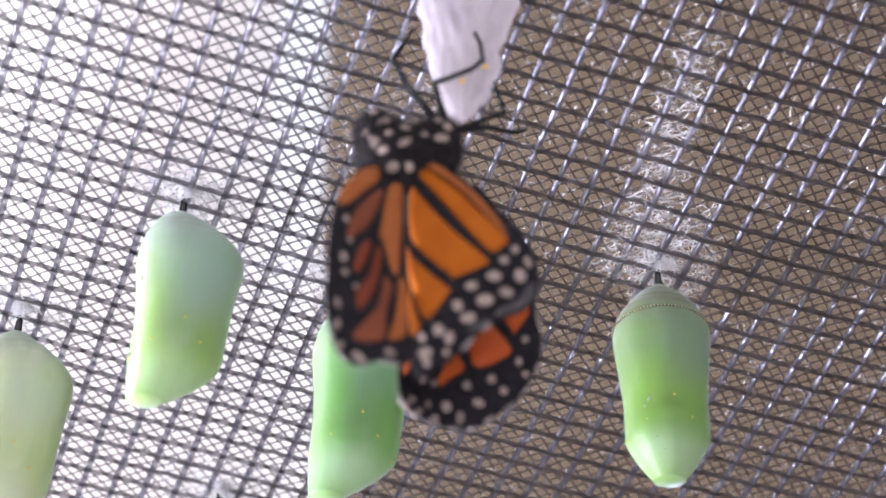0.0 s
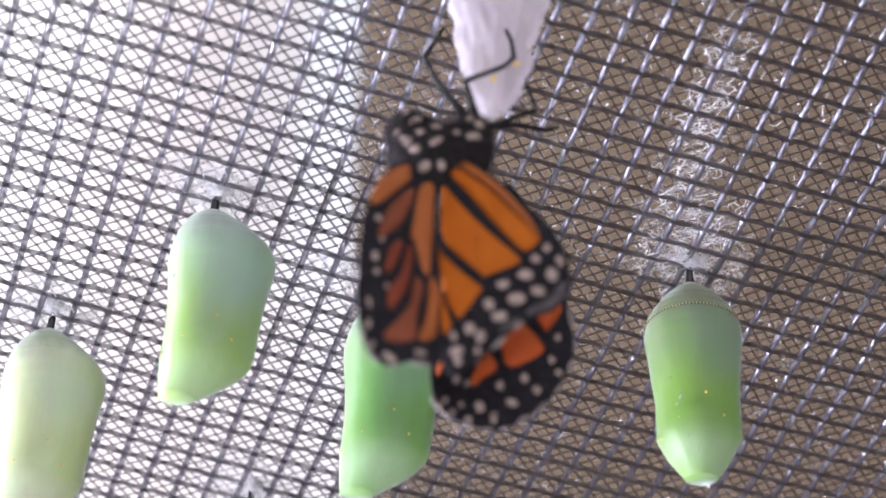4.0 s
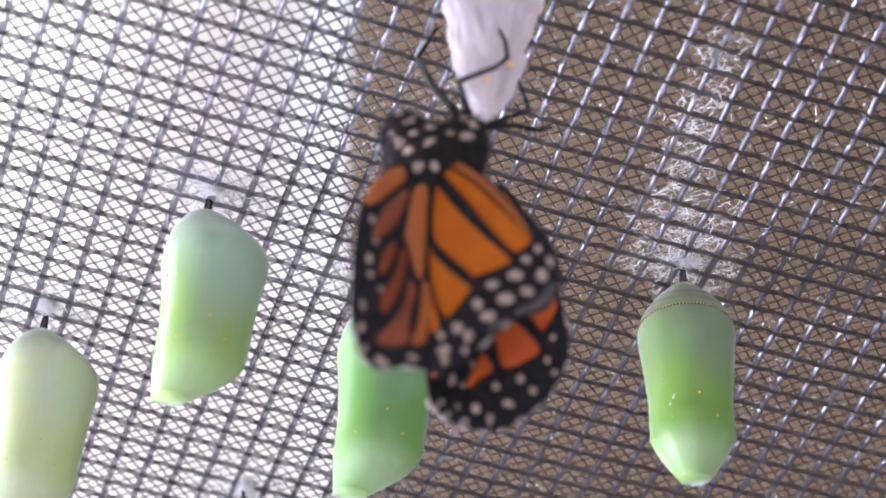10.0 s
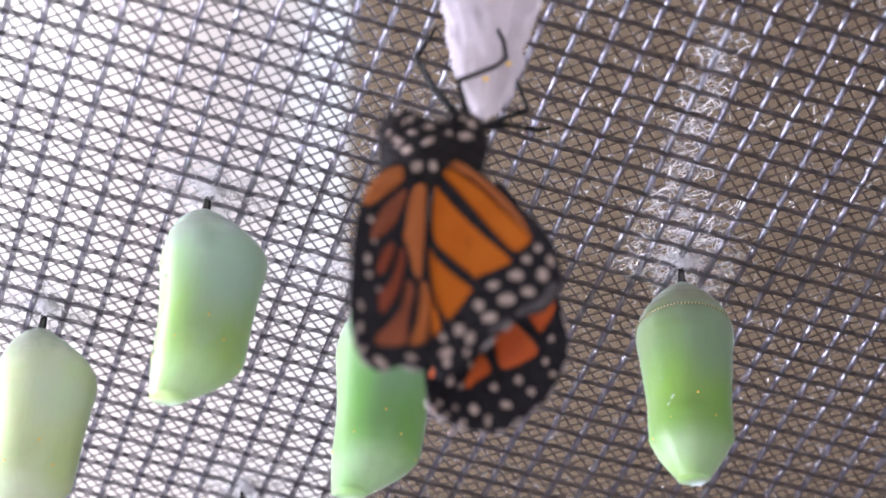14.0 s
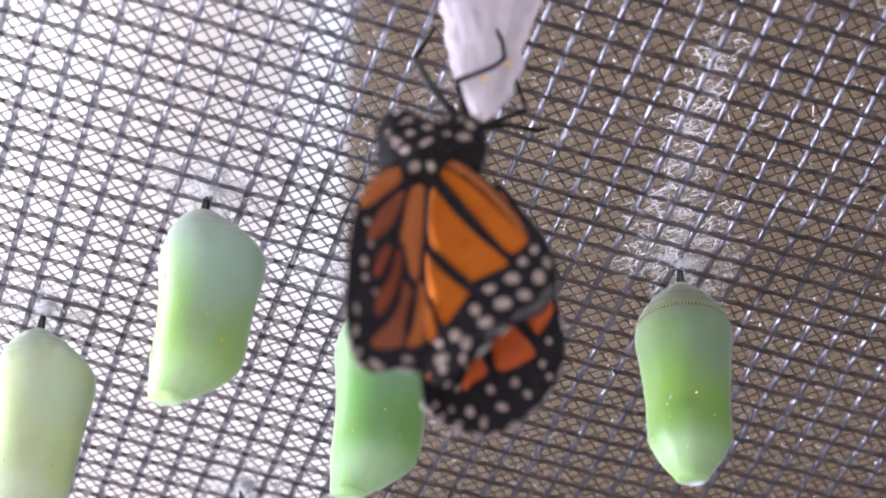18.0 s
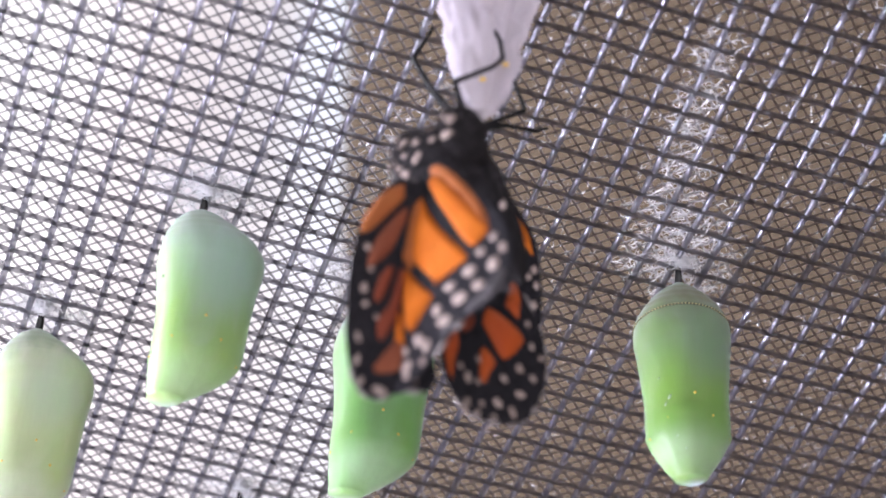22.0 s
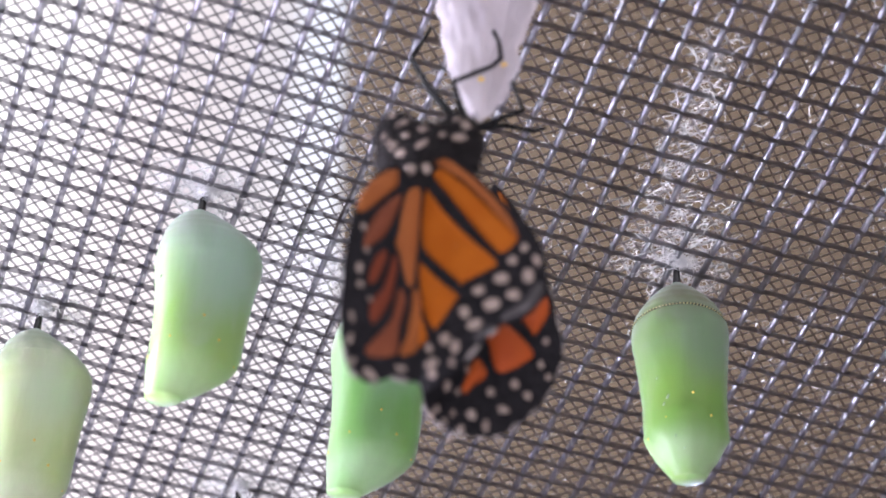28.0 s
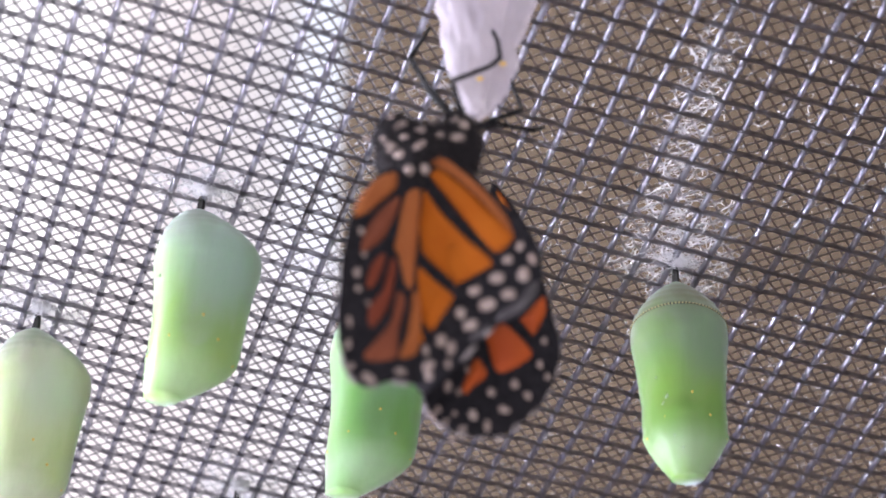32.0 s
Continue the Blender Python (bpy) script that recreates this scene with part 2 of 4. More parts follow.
RUST_SHADED = mat("wing_rust_shaded", (0.155, 0.042, 0.022), 0.7, (0.225, 0.066, 0.030), 260, bump=0.25, bump_scale=3000, spec=0.15)
VERMILION = mat("wing_vermilion", (0.385, 0.055, 0.009), 0.6, (0.460, 0.086, 0.013), 260, bump=0.25, bump_scale=3000, spec=0.25)
SPOT = mat("wing_spot", (0.270, 0.200, 0.175), 0.8, (0.440, 0.350, 0.312), 1200, bump=0.4, bump_scale=4000, spec=0.15)
EDGE = mat("wing_curled_edge", (0.036, 0.032, 0.034), 0.85, (0.105, 0.092, 0.096), 900, bump=0.4, bump_scale=4000, spec=0.2)
FRINGE = mat("wing_fringe", (0.190, 0.160, 0.155), 0.85, (0.330, 0.285, 0.275), 1200, bump=0.4, bump_scale=4000, spec=0.15)
HAIR = mat("body_hair", (0.055, 0.047, 0.048), 0.7, spec=0.2)
LEG = mat("leg_black", (0.010, 0.010, 0.012), 0.6, spec=0.15, bump=0.4, bump_scale=4000)
WALL = mat("wall_paint", (0.084, 0.057, 0.034), 0.85, (0.099, 0.068, 0.041), 6, bump=0.15, bump_scale=120)
WHITE = mat("white_paint", (0.78, 0.77, 0.75), 0.6, (0.82, 0.81, 0.80), 8)
# unseen floor, made pale to bounce light up to the chrysalises
FLOOR = mat("floor_pale_bounce", (0.56, 0.53, 0.50), 0.45, (0.64, 0.61, 0.58), 9, bump=0.1, bump_scale=60)
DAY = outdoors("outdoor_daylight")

# ---------------------------------------------------------------- small helpers
MM = 0.001


def part(name, bm, material, parent=None, label="", smooth=True):
    me = bpy.data.meshes.new(name)
    bm.to_mesh(me)
    bm.free()
    for p in me.polygons:
        p.use_smooth = smooth
    me.materials.append(material)
    ob = new(name, me)
    ob.parent = parent
    if label:
        ob["label"] = label
    return ob


def box(bm, x0, x1, y0, y1, z0, z1):
    bmesh.ops.create_cube(bm, size=1, matrix=Matrix.LocRotScale(((x0 + x1) / 2, (y0 + y1) / 2, (z0 + z1) / 2), None, (x1 - x0, y1 - y0, z1 - z0)))
    return bm


def tube(bm, pts, radii, sides=6, caps=True):
    """A round tube along pts; radii is one number or one for each point."""
    pts = [Vector(p) for p in pts]
    if not isinstance(radii, (list, tuple)):
        radii = [radii] * len(pts)
    rings = []
    side = None
    for i, p in enumerate(pts):
        d = (pts[min(i + 1, len(pts) - 1)] - pts[max(i - 1, 0)]).normalized()
        if side is None:
            side = d.orthogonal().normalized()
        side = (side - d * side.dot(d)).normalized()
        up = d.cross(side)
        rings.append([bm.verts.new(p + (side * math.cos(a) + up * math.sin(a)) * radii[i]) for a in (2 * math.pi * k / sides for k in range(sides))])
    for a, b in zip(rings, rings[1:]):
        for k in range(sides):
            bm.faces.new((a[k], a[(k + 1) % sides], b[(k + 1) % sides], b[k]))
    if caps:
        bm.faces.new(rings[0][::-1])
        bm.faces.new(rings[-1])
    return bm


def blob(bm, at, radii, turn=0.0, rough=0.0, seed=0.0, sub=3):
    """An ellipsoid with an uneven skin. Metres; turn about y in degrees."""
    made = bmesh.ops.create_icosphere(bm, subdivisions=sub, radius=1.0)["verts"]
    m = Matrix.Translation(at) @ Matrix.Rotation(radians(turn), 4, "Y") @ Matrix.Diagonal((*radii, 1))
    for v in made:
        k = 1 + rough * noise.noise(v.co * 3 + Vector((seed, seed, 0)))
        v.co = m @ (v.co * k)
    return bm


def smooth_loop(points, steps=5):
    """A closed rounded line through the points (x, z)."""
    out = []
    n = len(points)
    for i in range(n):
        p0, p1, p2, p3 = (Vector(points[(i + k) % n]) for k in (-1, 0, 1, 2))
        for s in range(steps):
            t = s / steps
            out.append(0.5 * (2 * p1 + (p2 - p0) * t + (2 * p0 - 5 * p1 + 4 * p2 - p3) * t * t + (3 * p1 - p0 - 3 * p2 + p3) * t ** 3))
    return out


def plate(loop, bend, front, back, pillow, rings=6):
    """A thin sheet with a rounded face inside a closed line of (x, z), in millimetres. front and back: how far its two faces
    stand before the bent wing surface, towards -y; pillow: how far the middle bulges."""
    bm = bmesh.new()
    c = sum(loop, Vector((0, 0))) / len(loop)
    faces = []
    for face in (0, 1):
        levels = []
        for r in range(rings):
            k = 1 - (r / rings) ** 1.6 * 0.96
            bulge = pillow * (1 - k ** 4)
            ring = []
            for p in loop:
                q = c + (p - c) * k
                y = bend(q.x, q.y) - (front + bulge if face == 0 else back)
                ring.append(bm.verts.new((q.x * MM, y * MM, q.y * MM)))
            levels.append(ring)
        faces.append(levels)
        n = len(loop)
        for a, b in zip(levels, levels[1:]):
            for k in range(n):
                bm.faces.new((a[k], a[(k + 1) % n], b[(k + 1) % n], b[k]))
        bm.faces.new(levels[-1])
    a, b = faces[0][0], faces[1][0]
    for k in range(len(a)):
        bm.faces.new((a[k], b[k], b[(k + 1) % len(a)], a[(k + 1) % len(a)]))
    bmesh.ops.recalc_face_normals(bm, faces=bm.faces)
    return bm


def shrink(loop, d):
    """The closed line moved inwards by d."""
    n = len(loop)
    area = sum(loop[k].x * loop[(k + 1) % n].y - loop[(k + 1) % n].x * loop[k].y for k in range(n))
    out = []
    for k in range(n):
        t = loop[(k + 1) % n] - loop[k - 1]
        t.normalize()
        out.append(loop[k] + Vector((-t.y, t.x)) * (d if area > 0 else -d))
    return out


def oval(x, z, a, b, turn, seed=0.0):
    t = radians(turn)
    out = []
    for k in range(14):
        w = 2 * math.pi * k / 14
        g = 1 + 0.14 * noise.noise(Vector((math.cos(w) * 1.3 + seed, math.sin(w) * 1.3, seed * 0.7)))
        px, pz = a * g * math.cos(w), b * g * math.sin(w)
        out.append(Vector((x + px * math.cos(t) - pz * math.sin(t), z + px * math.sin(t) + pz * math.cos(t))))
    return out


# ---------------------------------------------------------------- the room
BACK = 1.0


def room():
    t = 0.1
    x0, x1, y0, y1, z1 = -1.2, 1.7, -1.8, BACK, 2.5
    edge = -0.0615
    tagged(part("floor", box(bmesh.new(), x0 - t, x1 + t, y0 - t, y1 + 1.0, -0.1, 0), FLOOR, smooth=False), kind="structure")
    tagged(part("ceiling", box(bmesh.new(), x0 - t, x1 + t, y0 - t, y1 + t, z1, z1 + 0.1), WHITE, smooth=False), kind="structure")
    # back wall with a wide window that ends beside the butterfly
    bm = bmesh.new()
    box(bm, edge, x1, y1, y1 + t, 0, z1)
    box(bm, x0, edge, y1, y1 + t, 0, 0.9)
    box(bm, x0, edge, y1, y1 + t, 2.2, z1)
    tagged(part("wall_back", bm, WALL, smooth=False), kind="structure")
    bm = bmesh.new()
    box(bm, x1, x1 + t, y0, y1 + t, 0, z1)
    tagged(part("wall_right", bm, WALL, smooth=False), kind="structure")
    bm = bmesh.new()
    box(bm, x0 - t, x0, y0, -0.45, 0, z1)
    box(bm, x0 - t, x0, 0.94, y1 + t, 0, z1)
    box(bm, x0 - t, x0, -0.45, 0.94, 0, 0.12)
    box(bm, x0 - t, x0, -0.45, 0.94, 2.25, z1)
    tagged(part("wall_left", bm, WALL, smooth=False), kind="structure")
    # rear wall, its opening made to fit the added fill lamp
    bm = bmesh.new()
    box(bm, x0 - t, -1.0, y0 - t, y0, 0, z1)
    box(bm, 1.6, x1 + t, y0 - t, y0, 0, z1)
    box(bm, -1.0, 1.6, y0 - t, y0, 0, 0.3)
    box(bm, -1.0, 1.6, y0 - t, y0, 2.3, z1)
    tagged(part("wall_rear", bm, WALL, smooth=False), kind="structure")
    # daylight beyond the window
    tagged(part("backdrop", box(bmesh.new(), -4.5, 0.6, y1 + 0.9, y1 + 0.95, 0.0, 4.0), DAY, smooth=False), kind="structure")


room()

# ---------------------------------------------------------------- the mesh of the cage
MESH = pose(0.03516, 0.17884, 1.33007, -20.402, 5.982, 19.189)
CELL_U, CELL_V = 4.0, 2.9994
U0, U1, V0, V1 = -29, 20, -13, 42


def sag(u, v):
    """How far the slack panel bulges outwards at (u, v), in millimetres."""
    a, b = (u + 20) / 50, (v - 40) / 40
    return 0.562 * a * a + 0.713 * b * b - 0.675 * a * b


def ribbed(pts, rad):
    """A round coated wire along local y, slightly out of true."""
    bm = bmesh.new()
    n, rings = 12, []
    for (x, y, z), r in zip(pts, rad):
        e = 1.06 + 0.03 * noise.noise(Vector((x, y, 0)) * 900)
        rings.append([bm.verts.new((x + r * e * math.cos(a), y, z + r * e * math.sin(a))) for a in (2 * math.pi * k / n for k in range(n))])
    for a, b in zip(rings, rings[1:]):
        for k in range(n):
            bm.faces.new((a[k], b[k], b[(k + 1) % n], a[(k + 1) % n]))
    bm.faces.new(rings[0])
    bm.faces.new(rings[-1][::-1])
    return bm


def mesh_panel():
    top = new("cage_mesh")
    top.matrix_world = MESH
    tagged(top, "dark grey coated mesh of the cage, woven over finer crossed threads", "mesh")
    rnd = random.Random(4)
    for i in range(U0, U1 + 1):
        pts, rad = [], []
        for k in range(V0 * 6, V1 * 6 + 1):
            j = k / 6
            w = noise.noise(Vector((i * 3.1, j * 0.35, 0))) * 0.13
            h = -0.22 - 0.042 * math.cos(2 * math.pi * (j - 0.5))
            pts.append(((i * CELL_U + w) * MM, j * CELL_V * MM, (h + sag(i * CELL_U, j * CELL_V)) * MM))
            rad.append((0.365 + 0.03 * noise.noise(Vector((i * 7.7, j * 1.7, 3)))) * MM)
        part("wire", ribbed(pts, rad), WIRE, top)
    for j in range(V0, V1 + 1):
        pts, rad = [], []
        for k in range(U0 * 4, U1 * 4 + 1):
            i = k / 4
            w = noise.noise(Vector((i * 0.35, j * 3.3, 9))) * 0.13
            h = -0.30 - 0.11 * math.cos(2 * math.pi * i)
            pts.append((i * CELL_U * MM, (j * CELL_V + w) * MM, (h + sag(i * CELL_U, j * CELL_V)) * MM))
            rad.append((0.31 + 0.05 * noise.noise(Vector((i * 1.7, j * 7.3, 5)))) * MM)
        part("wire", tube(bmesh.new(), pts, rad, 8), WIRE_DARK, top)
    # fine crossed threads behind, one piece of stuff
    bm = bmesh.new()
    ua, ub, va, vb = U0 * CELL_U, U1 * CELL_U, V0 * CELL_V, V1 * CELL_V
    slope = 1.17 * CELL_V / CELL_U
    step = CELL_U * 0.5
    for sign in (1, -1):
        k0 = int((ua - (vb - va) / slope) / step) - 1
        for k in range(k0, int((ub + (vb - va) / slope) / step) + 1):
            pts = []
            n = 110
            for q in range(n + 1):
                v = va + (vb - va) * q / n
                u = k * step + 0.3 + sign * (v - (va + vb) / 2) / slope
                if ua < u < ub:
                    a, b = (noise.noise(Vector((u * 0.12, v * 0.12, 20 + c + 7 * sign))) * 0.35 + noise.noise(Vector((u * 0.5, v * 0.5, 40 + c + 7 * sign + k))) * 0.22 for c in (0, 5))
                    pts.append(((u + a) * MM, (v + b) * MM, (0.75 + 0.08 * sign + sag(u, v)) * MM))
            if len(pts) > 2:
                tube(bm, pts, [(0.148 + 0.018 * sign + 0.03 * noise.noise(Vector((k * 3.0, q * 0.8, sign)))) * MM for q in range(len(pts))], 4, caps=False)
    # pale specks in place of the glints at the thread crossings
    verts, faces = [], []
    for k in range(11000):
        u, v = rnd.uniform(ua, ub), rnd.uniform(va, vb)
        if rnd.random() < 0.5:
            v = round(v / CELL_V) * CELL_V + rnd.gauss(0, 0.35)
        r, w, h = rnd.uniform(0.07, 0.13) * rnd.choice((1.0, 1.0, 1.5)), rnd.uniform(0, math.pi), rnd.uniform(-0.1, 0.7)
        e = r * rnd.uniform(1.0, 2.4)
        n = len(verts)
        du, dv = math.cos(w), math.sin(w)
        for a, c, d in ((e, 0, 0), (0, r, 0), (-e, 0, 0), (0, -r, 0), (0, 0, r), (0, 0, -r)):
            verts.append(((u + a * du - c * dv) * MM, (v + a * dv + c * du) * MM, (h + d + sag(u, v)) * MM))
        for a in range(4):
            faces += [(n + a, n + (a + 1) % 4, n + 4), (n + (a + 1) % 4, n + a, n + 5)]
    me = bpy.data.meshes.new("speck")
    me.from_pydata(verts, [], faces)
    me.materials.append(GLINT_SPECK)
    specks = new("speck", me)
    specks.parent = top
    tagged(specks, "tiny pale specks standing for glints on the threads", kind="stuff")
    tagged(part("fine_thread", bm, THREAD, top, "thin dark crossed threads"), kind="stuff")
    return top


mesh_panel()


def on_mesh(u, v, out=0.0):
    """A place on the mesh: millimetres along it, and out towards the inside of the cage."""
    return MESH @ Vector((u * MM, v * MM, (sag(u, v) - out) * MM))


# ---------------------------------------------------------------- silk


def silk_patch(name, u, v, ru, rv, count, seed, label, knob=True, power=0.9, curls=0, long=4.0, lean=None):
    """Fine fibres stretched behind and among the wires, with bolder strands between them and a fuzzy knot where a stem is held."""
    rnd = random.Random(seed)
    bm = bmesh.new()
    for k in range(count + curls):
        a, r = rnd.uniform(0, 2 * math.pi), rnd.random() ** power
        bold = k >= count
        d = rnd.uniform(0, math.pi) if lean is None else rnd.gauss(lean, 0.7)
        length = rnd.uniform(0.6, 2.6) if bold else rnd.uniform(0.8, long)
        bendy, wave = rnd.gauss(0, 1.0 if bold else 0.5), rnd.uniform(0, 0.3)
        x, y, w = u + ru * r * math.cos(a), v + rv * r * math.sin(a), d
        base = rnd.uniform(-0.65, 0.60) if bold else rnd.uniform(-0.85, 0.25)
        pts = []
        for q in range(7):
            pts.append(on_mesh(x, y, base + 0.14 * math.sin(q * 1.3 + k)))
            w += bendy / 6 + wave * math.sin(q * 1.9 + k)
            x, y = x + length / 6 * math.cos(w), y + length / 6 * math.sin(w)
        size = rnd.uniform(0.035, 0.085) if bold else rnd.uniform(0.018, 0.040)
        taper = [size * (0.45, 0.8, 1.0, 1.1, 1.0, 0.7, 0.4)[q] * MM for q in range(7)]
        tube(bm, pts, taper, 3, caps=False)
    if knob:
        for k in range(420):
            p = on_mesh(u, v, 0.9) + Vector((rnd.gauss(0, 0.34), rnd.gauss(0, 0.25), rnd.gauss(0.2, 0.30))) * MM
            reach = 0.8 if k % 6 == 0 else 0.35
            q = p + Vector((rnd.gauss(0, reach), rnd.gauss(0, 0.3), rnd.gauss(0.15, 0.7 * reach))) * MM
            tube(bm, [p, (p + q) / 2 + Vector((rnd.gauss(0, 0.2), 0, rnd.gauss(0, 0.2))) * MM, q], rnd.uniform(0.02, 0.045) * MM, 3, caps=False)
    return tagged(part(name, bm, SILK), label, "silk", kind="stuff")


for k, (u, v, size) in enumerate(((4.6, 31.7, 1.0), (-52.4, 39.8, 0.9), (-66.4, 64.5, 0.9), (-30.8, 47.0, 1.1), (-34.5, 86.8, 1.1))):
    silk_patch("silk_pad", u, v, 7.6 * size, 5.4 * size, 420, 1 + k, "white webby silk pad spun on the mesh", power=0.9, curls=210)
TRAIL = ((-4.4, 3, 2.6, 3.6, 16, 46), (-3.6, 9, 3.2, 4.0, 22, 56), (-2.8, 15, 3.6, 4.0, 30, 62), (-1.4, 21, 4.6, 4.0, 50, 54), (1.5, 26.5, 7.5, 4.0, 120, 80))
for k, (u, v, ru, rv, c, curls) in enumerate(TRAIL):
    silk_patch("silk_trail", u, v, ru, rv, c, 20 + k, "glistening white silk threads laid across the mesh", knob=False, power=0.7, curls=curls, long=3.5, lean=-0.6)
silk_patch("silk_trail", 0.0, 30.0, 52.0, 42.0, 420, 31, "scattered stray silk threads on the mesh", knob=False, power=0.6, curls=70, long=3.0)
silk_patch("silk_trail", -31.0, 28.0, 5.0, 12.0, 320, 32, "glistening white silk threads laid across the mesh", knob=False, power=0.8, curls=40, long=3.5)

# ---------------------------------------------------------------- chrysalises
PROFILE = [(2.6, 0.4), (3.0, 1.2), (3.5, 1.95), (4.2, 2.75), (5.0, 3.55), (5.9, 4.3), (6.9, 4.95), (7.9, 5.45), (9.1, 5.77), (10.7, 5.8), (12.7, 5.53),
           (14.7, 5.31), (16.7, 5.14), (18.7, 5.05), (20.7, 5.0), (22.0, 4.95), (23.2, 4.8), (24.4, 4.35), (25.7, 3.6), (27.0, 2.7), (28.2, 1.75)]


def radius_at(s):
    for (a, ra), (b, rb) in zip(PROFILE, PROFILE[1:]):
        if a <= s <= b:
            t = (s - a) / (b - a)
            return ra + (rb - ra) * t
    return PROFILE[-1][1]


def relief(s, a):
    """How far the skin stands out: wing-case edges, the step below them, two blunt corners, faint lumps."""
    d = abs((math.degrees(a) + 270) % 360 - 180)
    w = 62 - 40 * min(1.0, max(0.0, (s - 9.5) / 11)) ** 0.8
    f = 0.009 * math.exp(-((d - w) / 6) ** 2) * max(0.0, 1 - ((s - 16) / 7) ** 2)
    f += 0.035 * math.exp(-((s - 21.0 - d * 0.02) / 1.0) ** 2) * math.exp(-(d / 42) ** 2)
    f += 0.05 * math.exp(-((s - 23.4) / 0.6) ** 2) * math.exp(-((d - 86) / 13) ** 2)
    f -= 0.022 * math.exp(-((s - 18.6) / 2.4) ** 2)
    return f + 0.010 * noise.noise(Vector((2.2 * math.cos(a), 2.2 * math.sin(a), s * 0.38)))


def chrysalis(name, skin, label, ring=True, lean=0.85, wide=1.0, long=1.0, keel=0.0, skew=0.0, calm=1.0, glints=(), crease=False):
    """Hangs from its origin along -z; the tip is drawn towards local -x by lean."""
    top = new(name)
    tagged(top, label, "chrysalis", group="chrysalises on the mesh")
    n = 80
    bm = bmesh.new()
    rings = []
    steps = 130
    for q in range(steps + 1):
        s = PROFILE[0][0] + (28.2 - PROFILE[0][0]) * (q / steps)
        r = (radius_at(max(s - 0.35, PROFILE[0][0])) + radius_at(s) + radius_at(min(s + 0.35, 28.2))) / 3
        off = -lean * max(0.0, 5.05 - r) if s > 16 else 0.0
        t = min(1.0, (s - PROFILE[0][0]) / 6.4)
        off += skew * t * t * (3 - 2 * t)
        loop = []
        for k in range(n):
            a = 2 * math.pi * k / n
            f = 1.0 + calm * relief(s, a)
            if 12 < s < 27:
                f += 0.012 * math.cos(3 * a) * (1 - abs(s - 19) / 8)
            if s < 8.0:
                f += 0.006 * math.sin(s * 5.2) + 0.022 * calm * noise.noise(Vector((4.5 * math.cos(a), 4.5 * math.sin(a), s * 0.22)))
            if s > 22:
                f += 0.02 * math.cos(4 * a + 0.6) * (s - 22) / 6
            if keel:
                f += keel * max(0.0, math.cos(a)) ** 2 * math.exp(-((s - 9.5) / 2.6) ** 2)
            loop.append(bm.verts.new(((off + r * f * math.cos(a)) * wide * MM, 0.94 * r * f * math.sin(a) * wide * MM, -s * long * MM)))
        rings.append(loop)
    for a, b in zip(rings, rings[1:]):
        for k in range(n):
            bm.faces.new((a[k], b[k], b[(k + 1) % n], a[(k + 1) % n]))
    bm.faces.new(rings[0])
    bm.faces.new(rings[-1][::-1])
    bmesh.ops.recalc_face_normals(bm, faces=bm.faces)
    body = part("body", bm, skin, top)
    bm = tube(bmesh.new(), [(0, 0, 0.2 * MM), (0.05 * MM, 0, -0.8 * MM), (0, 0, -3.0 * MM)], [0.45 * MM, 0.40 * MM, 0.55 * MM], 10)
    part("stem", bm, STEM, top, "short black stem")
    if ring:
        bm = bmesh.new()
        bg = bmesh.new()
        for k in range(168):
            a = 2 * math.pi * k / 168
            s = 8.0 + 1.1 * (1 + math.sin(a))
            r = radius_at(s) + 0.02
            p = (r * math.cos(a) * MM, 0.94 * r * math.sin(a) * MM, -s * MM)
            if k % 2:
                blob(bm, (p[0], p[1], p[2] + 0.04 * MM), (0.16 * MM, 0.16 * MM, 0.15 * MM), sub=1)
            else:
                blob(bg, (p[0], p[1], p[2] + 0.07 * MM), (0.13 * MM, 0.12 * MM, 0.10 * MM), sub=1)
        part("dark_bead_ring", bm, BEAD, top, "ring of tiny black beads")
        part("gold_bead_ring", bg, CREAM, top, "ring of tiny gold beads")
    for s, a in ((19.3, -84), (21.9, -60), (22.1, -122), (23.6, -165), (23.5, -14)):
        r = radius_at(s)
        off = skew - (lean * max(0.0, 5.05 - r) if s > 16 else 0.0)
        w = radians(a)
        part("gold_spot", blob(bmesh.new(), ((off + r * math.cos(w)) * wide * MM, 0.94 * r * math.sin(w) * wide * MM, -s * long * MM), (0.15 * MM, 0.13 * MM, 0.17 * MM), sub=2), GOLD, top, "tiny gold spot")
    if crease:
        pts = []
        for k in range(25):
            w = radians(-72 + 68 * k / 24)
            s = 8.1 + 0.9 * k / 24
            r = radius_at(s) + 0.03
            pts.append(((skew * 0.82 + r * math.cos(w)) * wide * MM, 0.94 * r * math.sin(w) * wide * MM, -s * long * MM))
        part("crease", tube(bmesh.new(), pts, [0.02 * MM + 0.07 * MM * math.sin(math.pi * k / 24) for k in range(25)], 6), CREASE, top, "thin dark crease across the shoulder")
    # highlights added as small pale bumps
    for s, a, size in glints:
        r = radius_at(s)
        off = skew - (lean * max(0.0, 5.05 - r) if s > 16 else 0.0)
        w = radians(a)
        part("glint_bump", blob(bmesh.new(), ((off + r * math.cos(w)) * wide * MM, 0.94 * r * math.sin(w) * wide * MM, -s * long * MM), (0.12 * size * MM, 0.10 * MM, 0.28 * size * MM), 30, 0.2, s, 2), GLINT, top, "pale bump standing for a glint on the skin")
    return top


def hang(ob, at, rx=0, ry=0, rz=0):
    ob.matrix_world = pose(*at, rx, ry, rz)
    return ob


